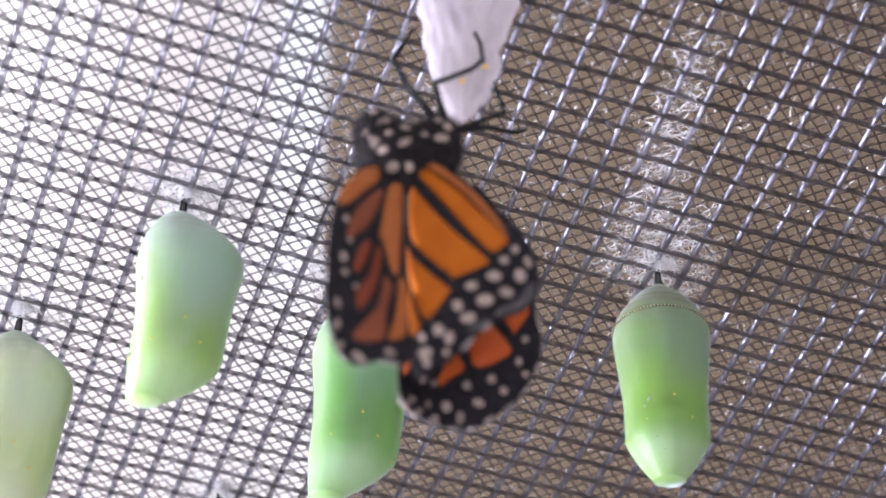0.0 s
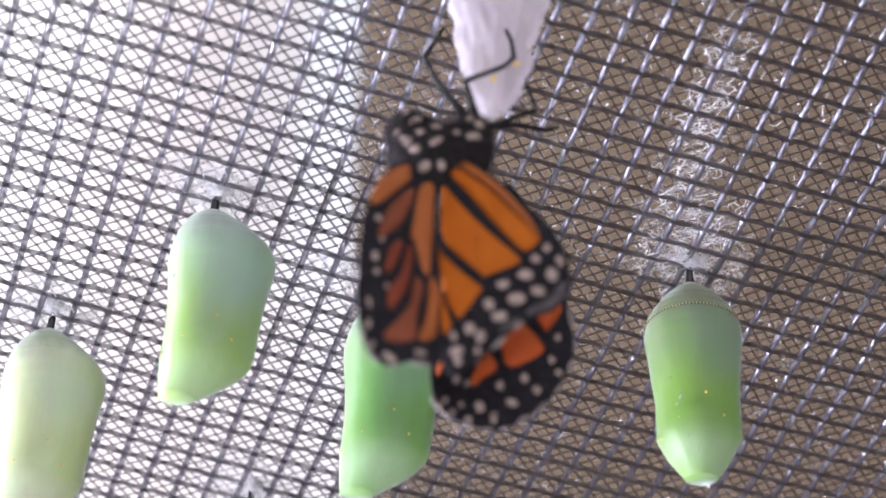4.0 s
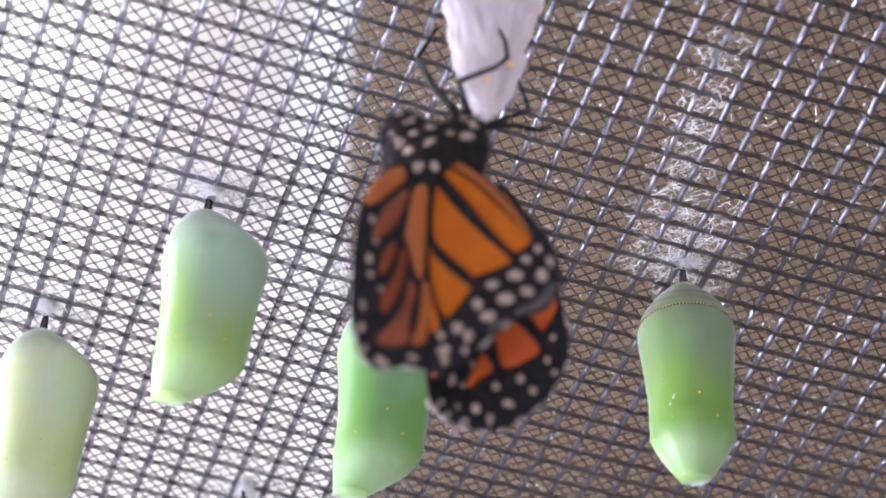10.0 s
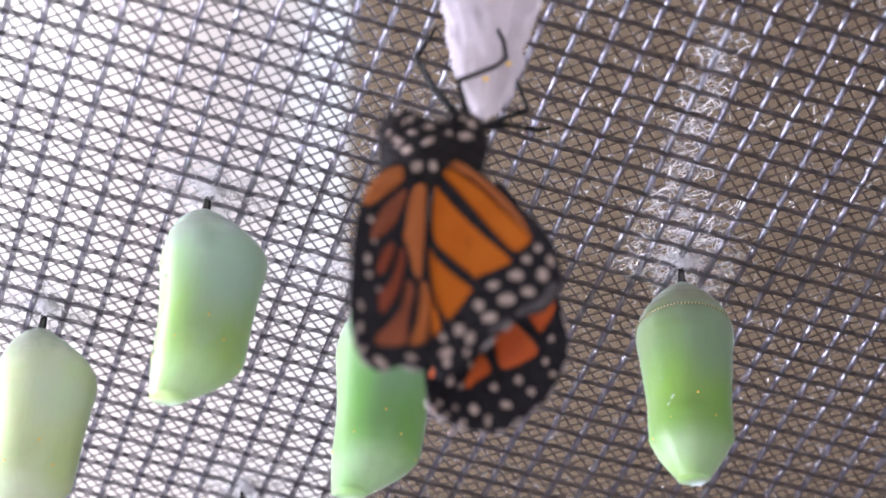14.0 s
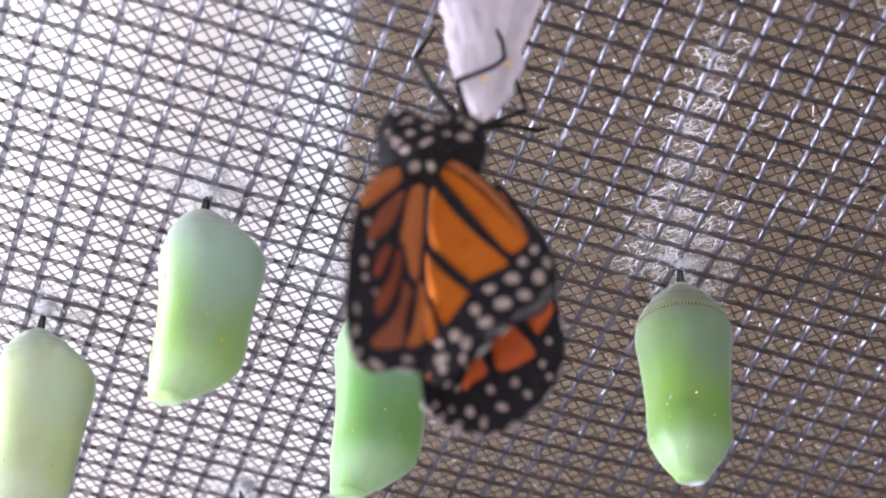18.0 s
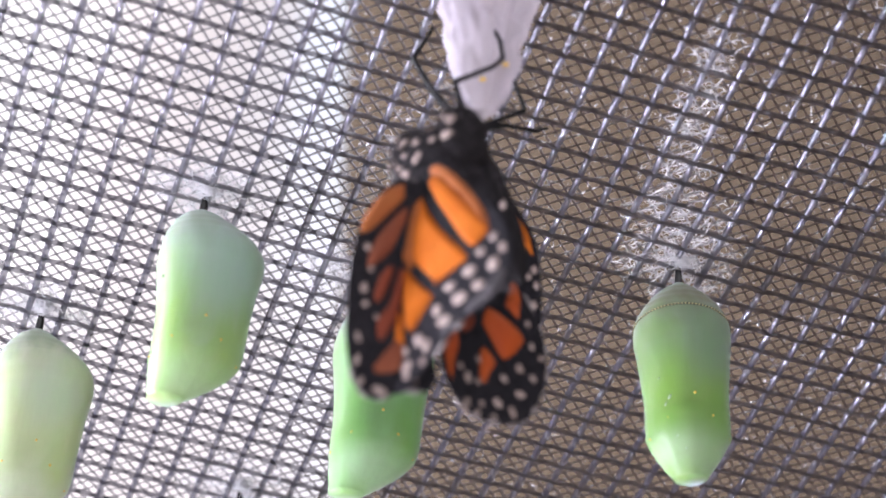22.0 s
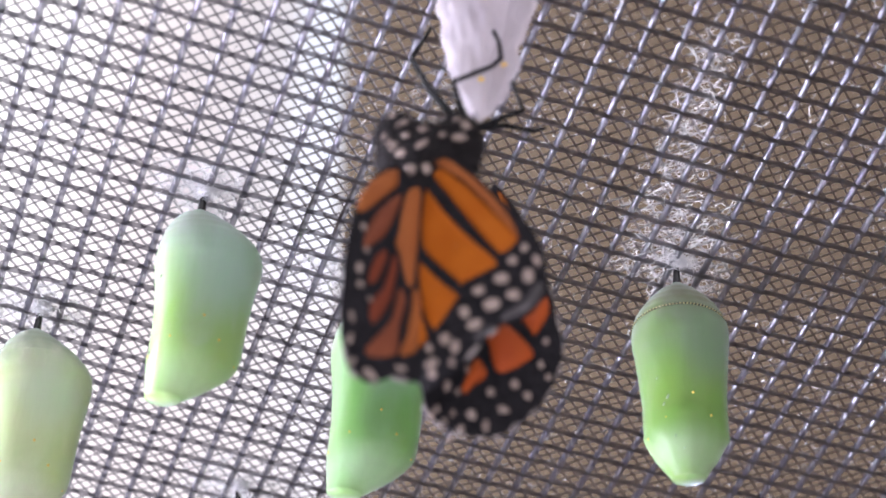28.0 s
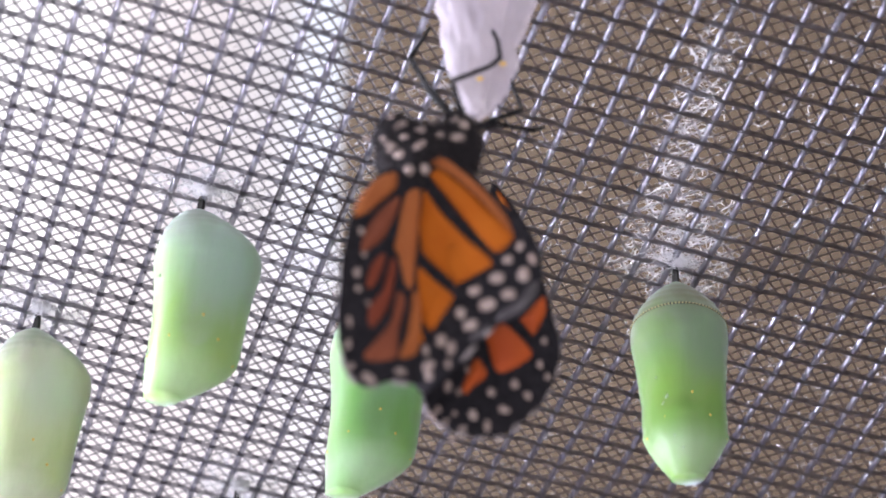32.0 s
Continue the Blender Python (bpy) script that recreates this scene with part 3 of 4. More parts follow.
hang(chrysalis("chrysalis", SKIN, "green chrysalis with a beaded ring, hanging from the mesh", lean=0.0, glints=((19.6, -118, 1.5), (20.4, -124, 1.2), (17.0, -132, 0.8), (24.3, -112, 1.0), (25.6, -100, 1.2))), (0.02823, 0.20916, 1.31846), 0, 0.3, 0)
hang(chrysalis("chrysalis", SKIN_HAZED, "waxy green chrysalis, haze put into its pale skin, hanging from its silk pad", ring=False, wide=1.05, long=0.96, keel=0.03, skew=1.7, calm=0.35, glints=((13.6, -150, 1.2), (23.2, -160, 1.2)), crease=True), (-0.02818, 0.19817, 1.32194), 0, 4, 8)
hang(chrysalis("chrysalis", SKIN_HAZED_PALE, "yellow-green chrysalis, bright haze put into its milky skin colour", ring=False, wide=1.07, skew=1.5, calm=0.35), (-0.04975, 0.21507, 1.31524), 0, 3, 12)
hang(chrysalis("chrysalis", SKIN_DEEP, "deep green chrysalis hanging half behind the butterfly", ring=False, wide=1.05, skew=1.3, calm=0.35), (-0.00800, 0.21120, 1.31723), 0, 4, 4)
hang(chrysalis("chrysalis", SKIN, "green chrysalis hanging from a lower silk pad", ring=False), (-0.02738, 0.24468, 1.30425), 0, 0, 20)

# ---------------------------------------------------------------- the empty shell
SHELL_PROFILE = [(0.0, 0.4, 0.0), (1.5, 1.6, 0.0), (4, 4.0, 0.2), (8, 4.9, 0.5), (11, 4.9, 0.8), (15, 4.2, 0.5), (18.5, 3.55, 0.1), (22.5, 2.8, -0.2), (25, 1.4, -0.3), (26, 0.4, -0.4)]


def empty_shell():
    bm = bmesh.new()
    rings = []
    n = 88
    for q in range(131):
        s = 26 * q / 130
        for (a, ra, ca), (b, rb, cb) in zip(SHELL_PROFILE, SHELL_PROFILE[1:]):
            if a <= s <= b:
                t = (s - a) / (b - a)
                t = t * t * (3 - 2 * t)
                r, c = ra + (rb - ra) * t, ca + (cb - ca) * t
                break
        loop = []
        for k in range(n):
            w = 2 * math.pi * k / n
            d = Vector((math.cos(w), math.sin(w), s * 0.10))
            f = 1 + 0.20 * noise.noise(d * 1.6 + Vector((5, 0, 0))) + 0.13 * noise.noise(d * 4.3) + 0.05 * abs(noise.noise(Vector((d.x * 7, d.y * 7, s * 0.5)))) - 0.30 * max(0.0, math.cos(w + 0.9)) ** 8
            loop.append(bm.verts.new(((c + r * f * math.cos(w)) * MM, 0.6 * r * f * math.sin(w) * MM, -s * MM)))
        rings.append(loop)
    for a, b in zip(rings, rings[1:]):
        for k in range(n):
            bm.faces.new((a[k], b[k], b[(k + 1) % n], a[(k + 1) % n]))
    bmesh.ops.recalc_face_normals(bm, faces=bm.faces)
    top = part("empty_shell", bm, SHELL)
    top.matrix_world = pose(*(0.00395, 0.16379, 1.33542))
    tagged(top, "empty papery white chrysalis shell hanging from the mesh", "shell")
    for x, z in ((2.1, -20.5), (-0.2, -22.3), (0.3, -12.5)):
        part("gold_spot", blob(bmesh.new(), (x * MM, -1.75 * MM, z * MM), (0.36 * MM, 0.15 * MM, 0.30 * MM), sub=2), GOLD, top, "tiny gold spot")
    return top


empty_shell()

# ---------------------------------------------------------------- the butterfly
BUTTERFLY = (0.00033, 0.15895, 1.30468)


def bend_right(x, z):
    return 0.012 * x * x * 0.6 - 0.45 * math.sin(min(1.0, max(0.0, -z / 20)) * math.pi) + 0.25 * noise.noise(Vector((x * 0.22, z * 0.22, 2)))


def bend_left(x, z):
    return 0.010 * x * x - 0.35 * math.sin(min(1.0, max(0.0, -z / 20)) * math.pi) + 0.3 * noise.noise(Vector((x * 0.25, z * 0.25, 7)))


def bend_fore(x, z):
    return 0.012 * x * x + 0.3 * noise.noise(Vector((x * 0.22, z * 0.22, 12)))


def wing(name, parent, label, outline, bend, cells, spots, fringe, inset=0.09):
    ob = part(name, plate(smooth_loop(outline, 5), bend, 0.06, -0.06, 0.0), BLACK, parent, label)
    for material, pts, lab in cells:
        part("cell", plate(shrink(smooth_loop(pts, 4), inset), bend, 0.09, 0.02, 0.40, 6), material, ob, lab)
    for k, (x, z, a, b, turn) in enumerate(spots):
        part("spot", plate(oval(x, z, a * (0.70 + 0.10 * math.sin(k * 2.1)), b * (0.70 + 0.10 * math.cos(k * 1.3)), turn + 12 * math.sin(k * 3.7), k * 1.7), bend, 0.09, 0.02, 0.12, 3), SPOT, ob, "whitish spot")
    edge = smooth_loop(outline, 5)
    for first, last in fringe:
        k = first * 5
        while k < last * 5:
            pts = []
            rough = noise.noise(Vector((k * 1.3, first, 2)))
            for q in range(k, k + 4):
                p = edge[q % len(edge)]
                pts.append(Vector((p.x * MM, (bend(p.x, p.y) - 0.04) * MM, p.y * MM)))
            part("fringe", tube(bmesh.new(), pts, [(0.08 + 0.045 * q + 0.08 * rough * q) * MM for q in (0, 3, 3, 0)], 6), FRINGE, ob, "pale ragged wing fringe")
            k += 5
    return ob


RIGHT_OUTLINE = [(0.1, 0.7), (1.4, 2.3), (2.8, 1.9), (4.8, -0.3), (7.1, -3.2), (9.3, -5.6), (10.6, -7.8), (11.4, -10.0), (11.5, -11.4), (11.4, -13.3), (10.2, -15.5), (8.4, -16.4), (6.9, -17.0), (5.3, -18.5), (3.0, -20.8), (0.6, -22.5), (-0.5, -21.1), (-0.7, -14.9), (-0.5, -6.6)]
RIGHT_CELLS = [
    (DULL_SHADED, [(0.9, 1.4), (1.7, 1.9), (3.1, 1.0), (5.8, -2.0), (8.3, -5.7), (9.0, -8.2), (6.9, -5.1), (4.4, -2.2), (2.4, 0.1), (1.1, 0.9)], "narrow dull orange wing cell with shade in its colour"),
    (ORANGE, [(0.9, 0.2), (1.8, 0.5), (3.5, -1.1), (6.0, -4.0), (8.8, -7.7), (8.7, -8.6), (7.6, -9.6), (6.6, -8.9), (4.4, -5.8), (2.4, -2.7), (1.0, -0.5)], "broad orange wing cell"),
    (ORANGE, [(0.3, -1.4), (0.8, -2.2), (2.4, -4.8), (4.6, -7.6), (6.6, -9.8), (7.0, -10.5), (6.8, -11.0), (3.8, -12.3), (3.4, -12.1), (0.5, -8.9), (-0.1, -7.5), (-0.2, -5.4), (-0.0, -2.3)], "broad orange wing cell"),
    (ORANGE, [(-0.5, -8.8), (0.0, -9.7), (1.8, -11.8), (3.4, -13.4), (3.2, -14.0), (1.4, -16.6), (1.0, -16.6), (0.3, -15.4), (-0.4, -12.3)], "orange wing cell"),
    (ORANGE, [(-0.5, -13.8), (-0.2, -14.1), (0.5, -17.1), (0.4, -17.6), (-0.4, -18.1)], "small orange wing cell"),
    (EDGE, [(7.1, -16.4), (7.4, -15.8), (9.0, -15.2), (10.2, -13.8), (10.6, -12.7), (11.2, -13.0), (10.9, -14.4), (9.9, -15.5), (8.3, -16.2)], "pale curled wing edge"),
    (EDGE, [(4.6, -17.9), (5.3, -17.1), (6.5, -16.6), (6.7, -17.1), (5.9, -17.8), (5.0, -18.2)], "pale curled wing edge")]
RIGHT_SPOTS = [(7.4, -12.2, 1.02, 0.66, 0), (9.8, -12.0, 0.68, 0.97, 0), (5.3, -13.2, 0.92, 0.72, 0), (8.4, -13.9, 0.92, 0.84, 0), (6.4, -14.7, 1.02, 0.77, 0), (3.9, -15.2, 0.8, 0.77, 20), (4.8, -16.5, 1.02, 0.77, 20), (2.1, -17.7, 0.68, 0.97, 0), (3.0, -18.5, 0.68, 1.02, 0), (0.6, -18.4, 0.44, 0.64, 0), (0.8, -19.9, 0.83, 0.61, 30), (2.7, -20.0, 0.44, 0.64, 0), (0.9, -20.9, 0.49, 0.77, 0), (8.4, -10.4, 0.58, 0.66, 0), (10.6, -10.5, 0.53, 0.77, 0), (9.5, -9.1, 0.49, 0.61, 0)]
RIGHT_FRINGE = [(12, 14)]

LEFT_OUTLINE = [(-0.0, 1.0), (-1.8, 0.2), (-3.3, 0.2), (-5.0, -1.2), (-6.7, -4.4), (-7.5, -7.2), (-7.9, -9.8), (-8.1, -12.8), (-8.2, -16.5), (-7.8, -19.7), (-7.1, -21.8), (-5.4, -22.9), (-3.3, -22.0), (-0.3, -21.4), (-0.4, -15.1), (-0.4, -6.8)]
# darker copies of the wing colours carry this half's shade
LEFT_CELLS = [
    (DULL_SHADED, [(-5.4, -2.1), (-4.2, -0.8), (-2.9, -0.2), (-2.8, -1.1), (-3.0, -2.1), (-4.5, -3.9), (-5.9, -5.4), (-6.9, -5.8), (-6.6, -4.1)], "dull orange wing cell with shade in its colour"),
    (RUST_SHADED, [(-2.8, -3.0), (-2.6, -3.8), (-3.3, -5.8), (-4.1, -7.6), (-5.0, -8.7), (-6.1, -9.6), (-6.3, -9.1), (-5.8, -7.2), (-4.6, -5.0)], "orange wing cell browned by painted shade"),
    (DULL_SHADED, [(-1.7, -2.2), (-0.5, -1.7), (-0.6, -5.0), (-0.9, -8.2), (-1.2, -11.8), (-1.6, -12.6), (-2.2, -11.5), (-2.7, -9.3), (-3.1, -8.5), (-2.8, -6.9), (-2.3, -4.0)], "long orange wing cell"),
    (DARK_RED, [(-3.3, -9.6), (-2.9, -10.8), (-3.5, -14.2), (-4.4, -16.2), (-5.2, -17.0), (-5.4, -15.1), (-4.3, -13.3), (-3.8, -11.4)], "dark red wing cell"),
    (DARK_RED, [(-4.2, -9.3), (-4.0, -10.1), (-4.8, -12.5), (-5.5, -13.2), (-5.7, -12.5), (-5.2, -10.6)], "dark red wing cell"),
    (RUST_SHADED, [(-2.7, -13.0), (-2.0, -13.8), (-2.3, -15.6), (-2.6, -17.4), (-2.8, -19.6), (-5.0, -20.3), (-5.7, -19.7), (-4.5, -18.0), (-3.4, -16.2), (-3.0, -14.4)], "rust wing cell with shade in its colour"),
    (DULL_SHADED, [(-1.3, -12.9), (-0.6, -13.3), (-0.5, -18.2), (-2.0, -19.6), (-2.4, -19.3), (-1.8, -17.4), (-1.5, -14.8)], "orange wing cell")]
LEFT_SPOTS = [(-6.6, -11.8, 0.44, 0.66, 0), (-6.5, -13.4, 0.36, 0.41, 0), (-7.1, -16.7, 0.29, 0.92, 0), (-7.2, -19.0, 0.34, 0.92, 0), (-5.2, -22.0, 0.92, 0.56, -40), (-2.3, -20.9, 0.87, 0.36, 0), (-6.9, -21.1, 0.34, 0.66, -30), (-6.3, -7.4, 0.39, 0.66, 0), (-6.0, -9.8, 0.34, 0.46, 0), (-5.5, -14.7, 0.29, 0.31, 0)]

FORE_OUTLINE = [(-3.8, 4.6), (1.8, 7.6), (4.8, 5.4), (5.9, 4.1), (6.4, 1.4), (7.0, -2.2), (6.8, -4.2), (5.8, -6.9), (4.3, -9.3), (2.5, -11.0), (0.8, -12.4), (-0.7, -12.8), (-2.6, -12.7), (-4.5, -11.9), (-6.1, -10.7), (-6.6, -8.6), (-6.7, -6.6), (-6.0, -3.0)]
FORE_CELLS = [
    (VERMILION, [(0.4, -0.6), (1.3, -0.6), (4.0, -3.3), (3.1, -4.8), (0.5, -6.0), (-0.4, -3.1), (-0.6, -2.3), (-0.2, -1.4)], "deep orange-red wing cell"),
    (VERMILION, [(3.0, -0.1), (5.3, 2.7), (5.8, 2.4), (5.7, 0.8), (4.4, -1.6), (4.0, -1.6), (3.1, -0.4)], "deep orange-red wing cell"),
    (VERMILION, [(-3.0, -7.6), (-1.6, -4.6), (-0.6, -5.6), (-0.6, -6.5), (-1.8, -7.5), (-2.6, -8.4)], "deep orange-red wing cell"),
    (VERMILION, [(-4.7, -2.0), (-3.6, -2.5), (-4.0, -4.2), (-5.2, -6.0), (-6.0, -7.6), (-6.3, -7.3), (-6.1, -5.5), (-5.5, -3.4)], "narrow orange-red cell along the wing edge"),
    (DARK_RED, [(-3.0, -1.2), (-1.2, -0.9), (-1.5, -2.2), (-2.8, -3.0), (-3.3, -2.3)], "small dark red wing cell")]
FORE_SPOTS = [(-0.2, -8.0, 0.53, 0.56, 0), (2.1, -7.0, 0.49, 0.66, 0), (3.3, -8.1, 0.58, 0.69, 0), (0.9, -9.8, 0.78, 0.66, 0), (-2.1, -10.5, 0.51, 0.72, 0), (-0.8, -11.6, 0.49, 0.77, 0), (4.7, -4.7, 0.44, 0.61, 0), (5.4, -5.9, 0.44, 0.51, 0), (-5.3, -10.0, 0.44, 0.56, 0), (-5.8, -10.7, 0.39, 0.66, 0), (-4.3, -7.6, 0.44, 0.72, 0), (-3.8, -10.4, 0.34, 0.46, 0), (-4.6, -11.2, 0.34, 0.46, 0), (5.3, -2.1, 0.39, 0.61, 0), (-2.4, -5.9, 0.34, 0.61, 0), (-3.3, -8.1, 0.29, 0.46, 0), (-3.1, -11.9, 0.44, 0.41, 0), (-4.7, -6.4, 0.40, 0.66, 0), (-4.1, -13.0, 0.49, 0.31, 0)]
FORE_FRINGE = [(3, 15)]

FAR_AT = (0.00694, 0.01451, -0.00314)
FAR_OUTLINE = [(-2.3, 6.1), (-0.8, 5.1), (0.7, 2.5), (1.8, 0.0), (2.3, -3.3), (2.4, -7.2), (2.0, -10.4), (0.1, -9.1), (-1.2, -2.0)]
FAR_CELL = [(-1.8, 5.5), (-0.9, 4.7), (0.5, 2.1), (1.4, 0.0), (1.7, -2.3), (0.9, -1.3), (-0.4, 1.7)]
FAR_SPOTS = [(1.7, -3.8, 0.32, 0.5, 0), (1.9, -5.6, 0.27, 0.45, 0), (1.6, -7.8, 0.32, 0.45, 0), (1.1, -4.6, 0.27, 0.39, 0)]


def bend_far(x, z):
    return 0.01 * x * x


BODY = [((-4.7, 1.0, 0.2), (2.3, 2.2, 2.3)), ((-2.2, 1.2, -1.9), (4.6, 3.2, 3.3)), ((1.3, 1.0, -1.2), (2.2, 2.6, 3.6)), ((-2.6, 0.4, -4.6), (1.9, 1.9, 2.2))]
BODY_SPOTS = [(-5.2, 1.5, 0.4, 0.52, 0), (-4.2, 0.3, 0.79, 0.38, 35), (-6.0, -0.9, 0.31, 0.38, 0), (-5.5, -1.8, 0.34, 0.33, 0), (-3.9, -1.5, 0.4, 0.35, 0), (-5.1, -2.4, 0.49, 0.35, 35), (-2.3, -0.8, 0.54, 0.43, 0), (-1.2, 0.6, 0.45, 0.35, 0), (-2.4, -2.6, 0.72, 0.4, 30), (-4.4, -3.2, 0.54, 0.43, 0), (-3.5, -5.0, 0.63, 0.71, 0), (-1.9, -4.9, 0.45, 0.76, 0), (-0.4, -1.4, 0.45, 0.4, 30), (1.2, -1.6, 0.81, 0.57, 0), (1.8, -0.1, 0.58, 0.8, 0), (1.0, 0.7, 0.4, 0.61, -30), (-7.5, -0.1, 0.31, 0.33, 0)]


def body_front(x, z):
    """How far the front of the body stands at (x, z), in millimetres."""
    best = 0.5
    for (cx, cy, cz), (a, b, c) in BODY:
        k = 1 - ((x - cx) / a) ** 2 - ((z - cz) / c) ** 2
        if k > 0:
            best = min(best, cy - b * math.sqrt(k))
    return best


LEGS = [
    ([(1.7, -0.5, 0.9), (0.6, 0.0, 6.0), (4.4, 0.9, 8.4), (5.4, 1.3, 9.7), (5.2, 2.1, 12.4), (4.5, 3.0, 14.8)], [0.42, 0.30, 0.24, 0.26, 0.22, 0.16]),
    ([(0.9, -0.6, 1.1), (-1.7, 5.2, 8.6), (-3.5, 11.0, 16.2), (-3.7, 12.4, 17.6), (-3.2, 13.6, 19.4), (-1.7, 17.0, 24.9)], [0.50, 0.42, 0.32, 0.30, 0.24, 0.16]),
    ([(3.0, -0.2, 0.4), (5.8, 8.0, 6.2), (9.4, 18.3, 12.3), (10.8, 21.5, 14.8)], [0.36, 0.32, 0.24, 0.16]),
    ([(3.1, 0.5, 1.1), (7.9, 11.4, 10.3), (7.2, 12.7, 14.0), (6.9, 15.2, 17.6)], [0.30, 0.24, 0.20, 0.14])]


def butterfly():
    top = new("butterfly")
    top.matrix_world = pose(*BUTTERFLY)
    tagged(top, "newly hatched black and orange butterfly clinging to its empty shell", "butterfly")
    pieces = [blob(bmesh.new(), Vector(c) * MM, Vector(r) * MM, 0, 0.10, k * 3.0, 4) for k, (c, r) in enumerate(BODY)]
    torso = part("torso", pieces[1], FUR, top, "furry black body with white dots")
    part("head", pieces[0], FUR, torso, "round black head")
    part("chest", pieces[2], FUR, torso)
    part("wing_root", pieces[3], FUR, torso)
    part("abdomen", blob(bmesh.new(), Vector((1.2, 4.4, -8.0)) * MM, Vector((1.9, 2.1, 8.3)) * MM, -8, 0.08, 5.0, 4), FUR, torso, "plump black abdomen")
    for k, (x, z, a, b, turn) in enumerate(BODY_SPOTS):
        part("spot", plate(oval(x, z, a * 0.95, b * 0.72, turn, k * 2.3), body_front, 0.16, 0.0, 0.10, 3), SPOT, torso, "whitish dot")
    for k, (x, z) in enumerate(((2.0, -7.9), (3.0, -8.6), (2.5, -10.4))):
        part("spot", blob(bmesh.new(), Vector((x, 2.75 + 0.25 * abs(x - 1.6), z)) * MM, Vector((0.34, 0.18, 0.48)) * MM, 15 * math.sin(k * 2.0), 0.2, k * 1.9, 3), SPOT, torso, "whitish dot")
    # short fur over the body
    rnd = random.Random(8)
    bm = bmesh.new()
    for k in range(2200):
        (cx, cy, cz), (a, b, c) = (*BODY, ((1.2, 4.4, -8.0), (1.9, 2.1, 8.3)))[rnd.choice((0, 1, 1, 1, 2, 2, 4, 4))]
        d = Vector((rnd.gauss(0, 1), rnd.gauss(-0.6, 0.8), rnd.gauss(0, 1))).normalized()
        p = Vector((cx + a * d.x, cy + b * d.y, cz + c * d.z))
        e = (d + Vector((rnd.gauss(0, 0.3), rnd.gauss(0, 0.3), rnd.gauss(-0.3, 0.3)))).normalized() * rnd.uniform(0.5, 1.1)
        tube(bm, [p * MM, (p + e) * MM], [0.035 * MM, 0.012 * MM], 3, caps=False)
    tagged(part("fur", bm, HAIR, torso), kind="stuff")
    fore = wing("forewing", top, "forewing with a black tip, white dots and orange-red cells", FORE_OUTLINE, bend_fore, FORE_CELLS, FORE_SPOTS, FORE_FRINGE)
    fold = wing("hindwing_fold", top, "half of the folded wing, dull orange and dark red, with shade in its colours", LEFT_OUTLINE, bend_left, LEFT_CELLS, LEFT_SPOTS, [(9, 13)], 0.0)
    hind = wing("hindwing", top, "orange wing with black veins and a dotted border", RIGHT_OUTLINE, bend_right, RIGHT_CELLS, RIGHT_SPOTS, RIGHT_FRINGE)
    far = part("far_wing", plate(smooth_loop(FAR_OUTLINE, 5), bend_far, 0.06, -0.06, 0.0), BLACK, top, "edge of the wing on the far side")
    part("cell", plate(shrink(smooth_loop(FAR_CELL, 4), 0.1), bend_far, 0.09, 0.02, 0.16, 4), ORANGE, far, "orange wing cell")
    for x, z, a, b, turn in FAR_SPOTS:
        part("spot", plate(oval(x, z, a, b, turn, x), bend_far, 0.09, 0.02, 0.12, 3), SPOT, far, "whitish spot")
    far.matrix_local = pose(*FAR_AT, 0, 0, 0)
    for pts, rad in LEGS:
        part("leg", tube(bmesh.new(), [Vector(p) * MM for p in pts], [r * MM for r in rad], 8), LEG, top, "thin black leg")
    return torso, fore, fold, hind


TORSO, FORE, FOLD, HIND = butterfly()


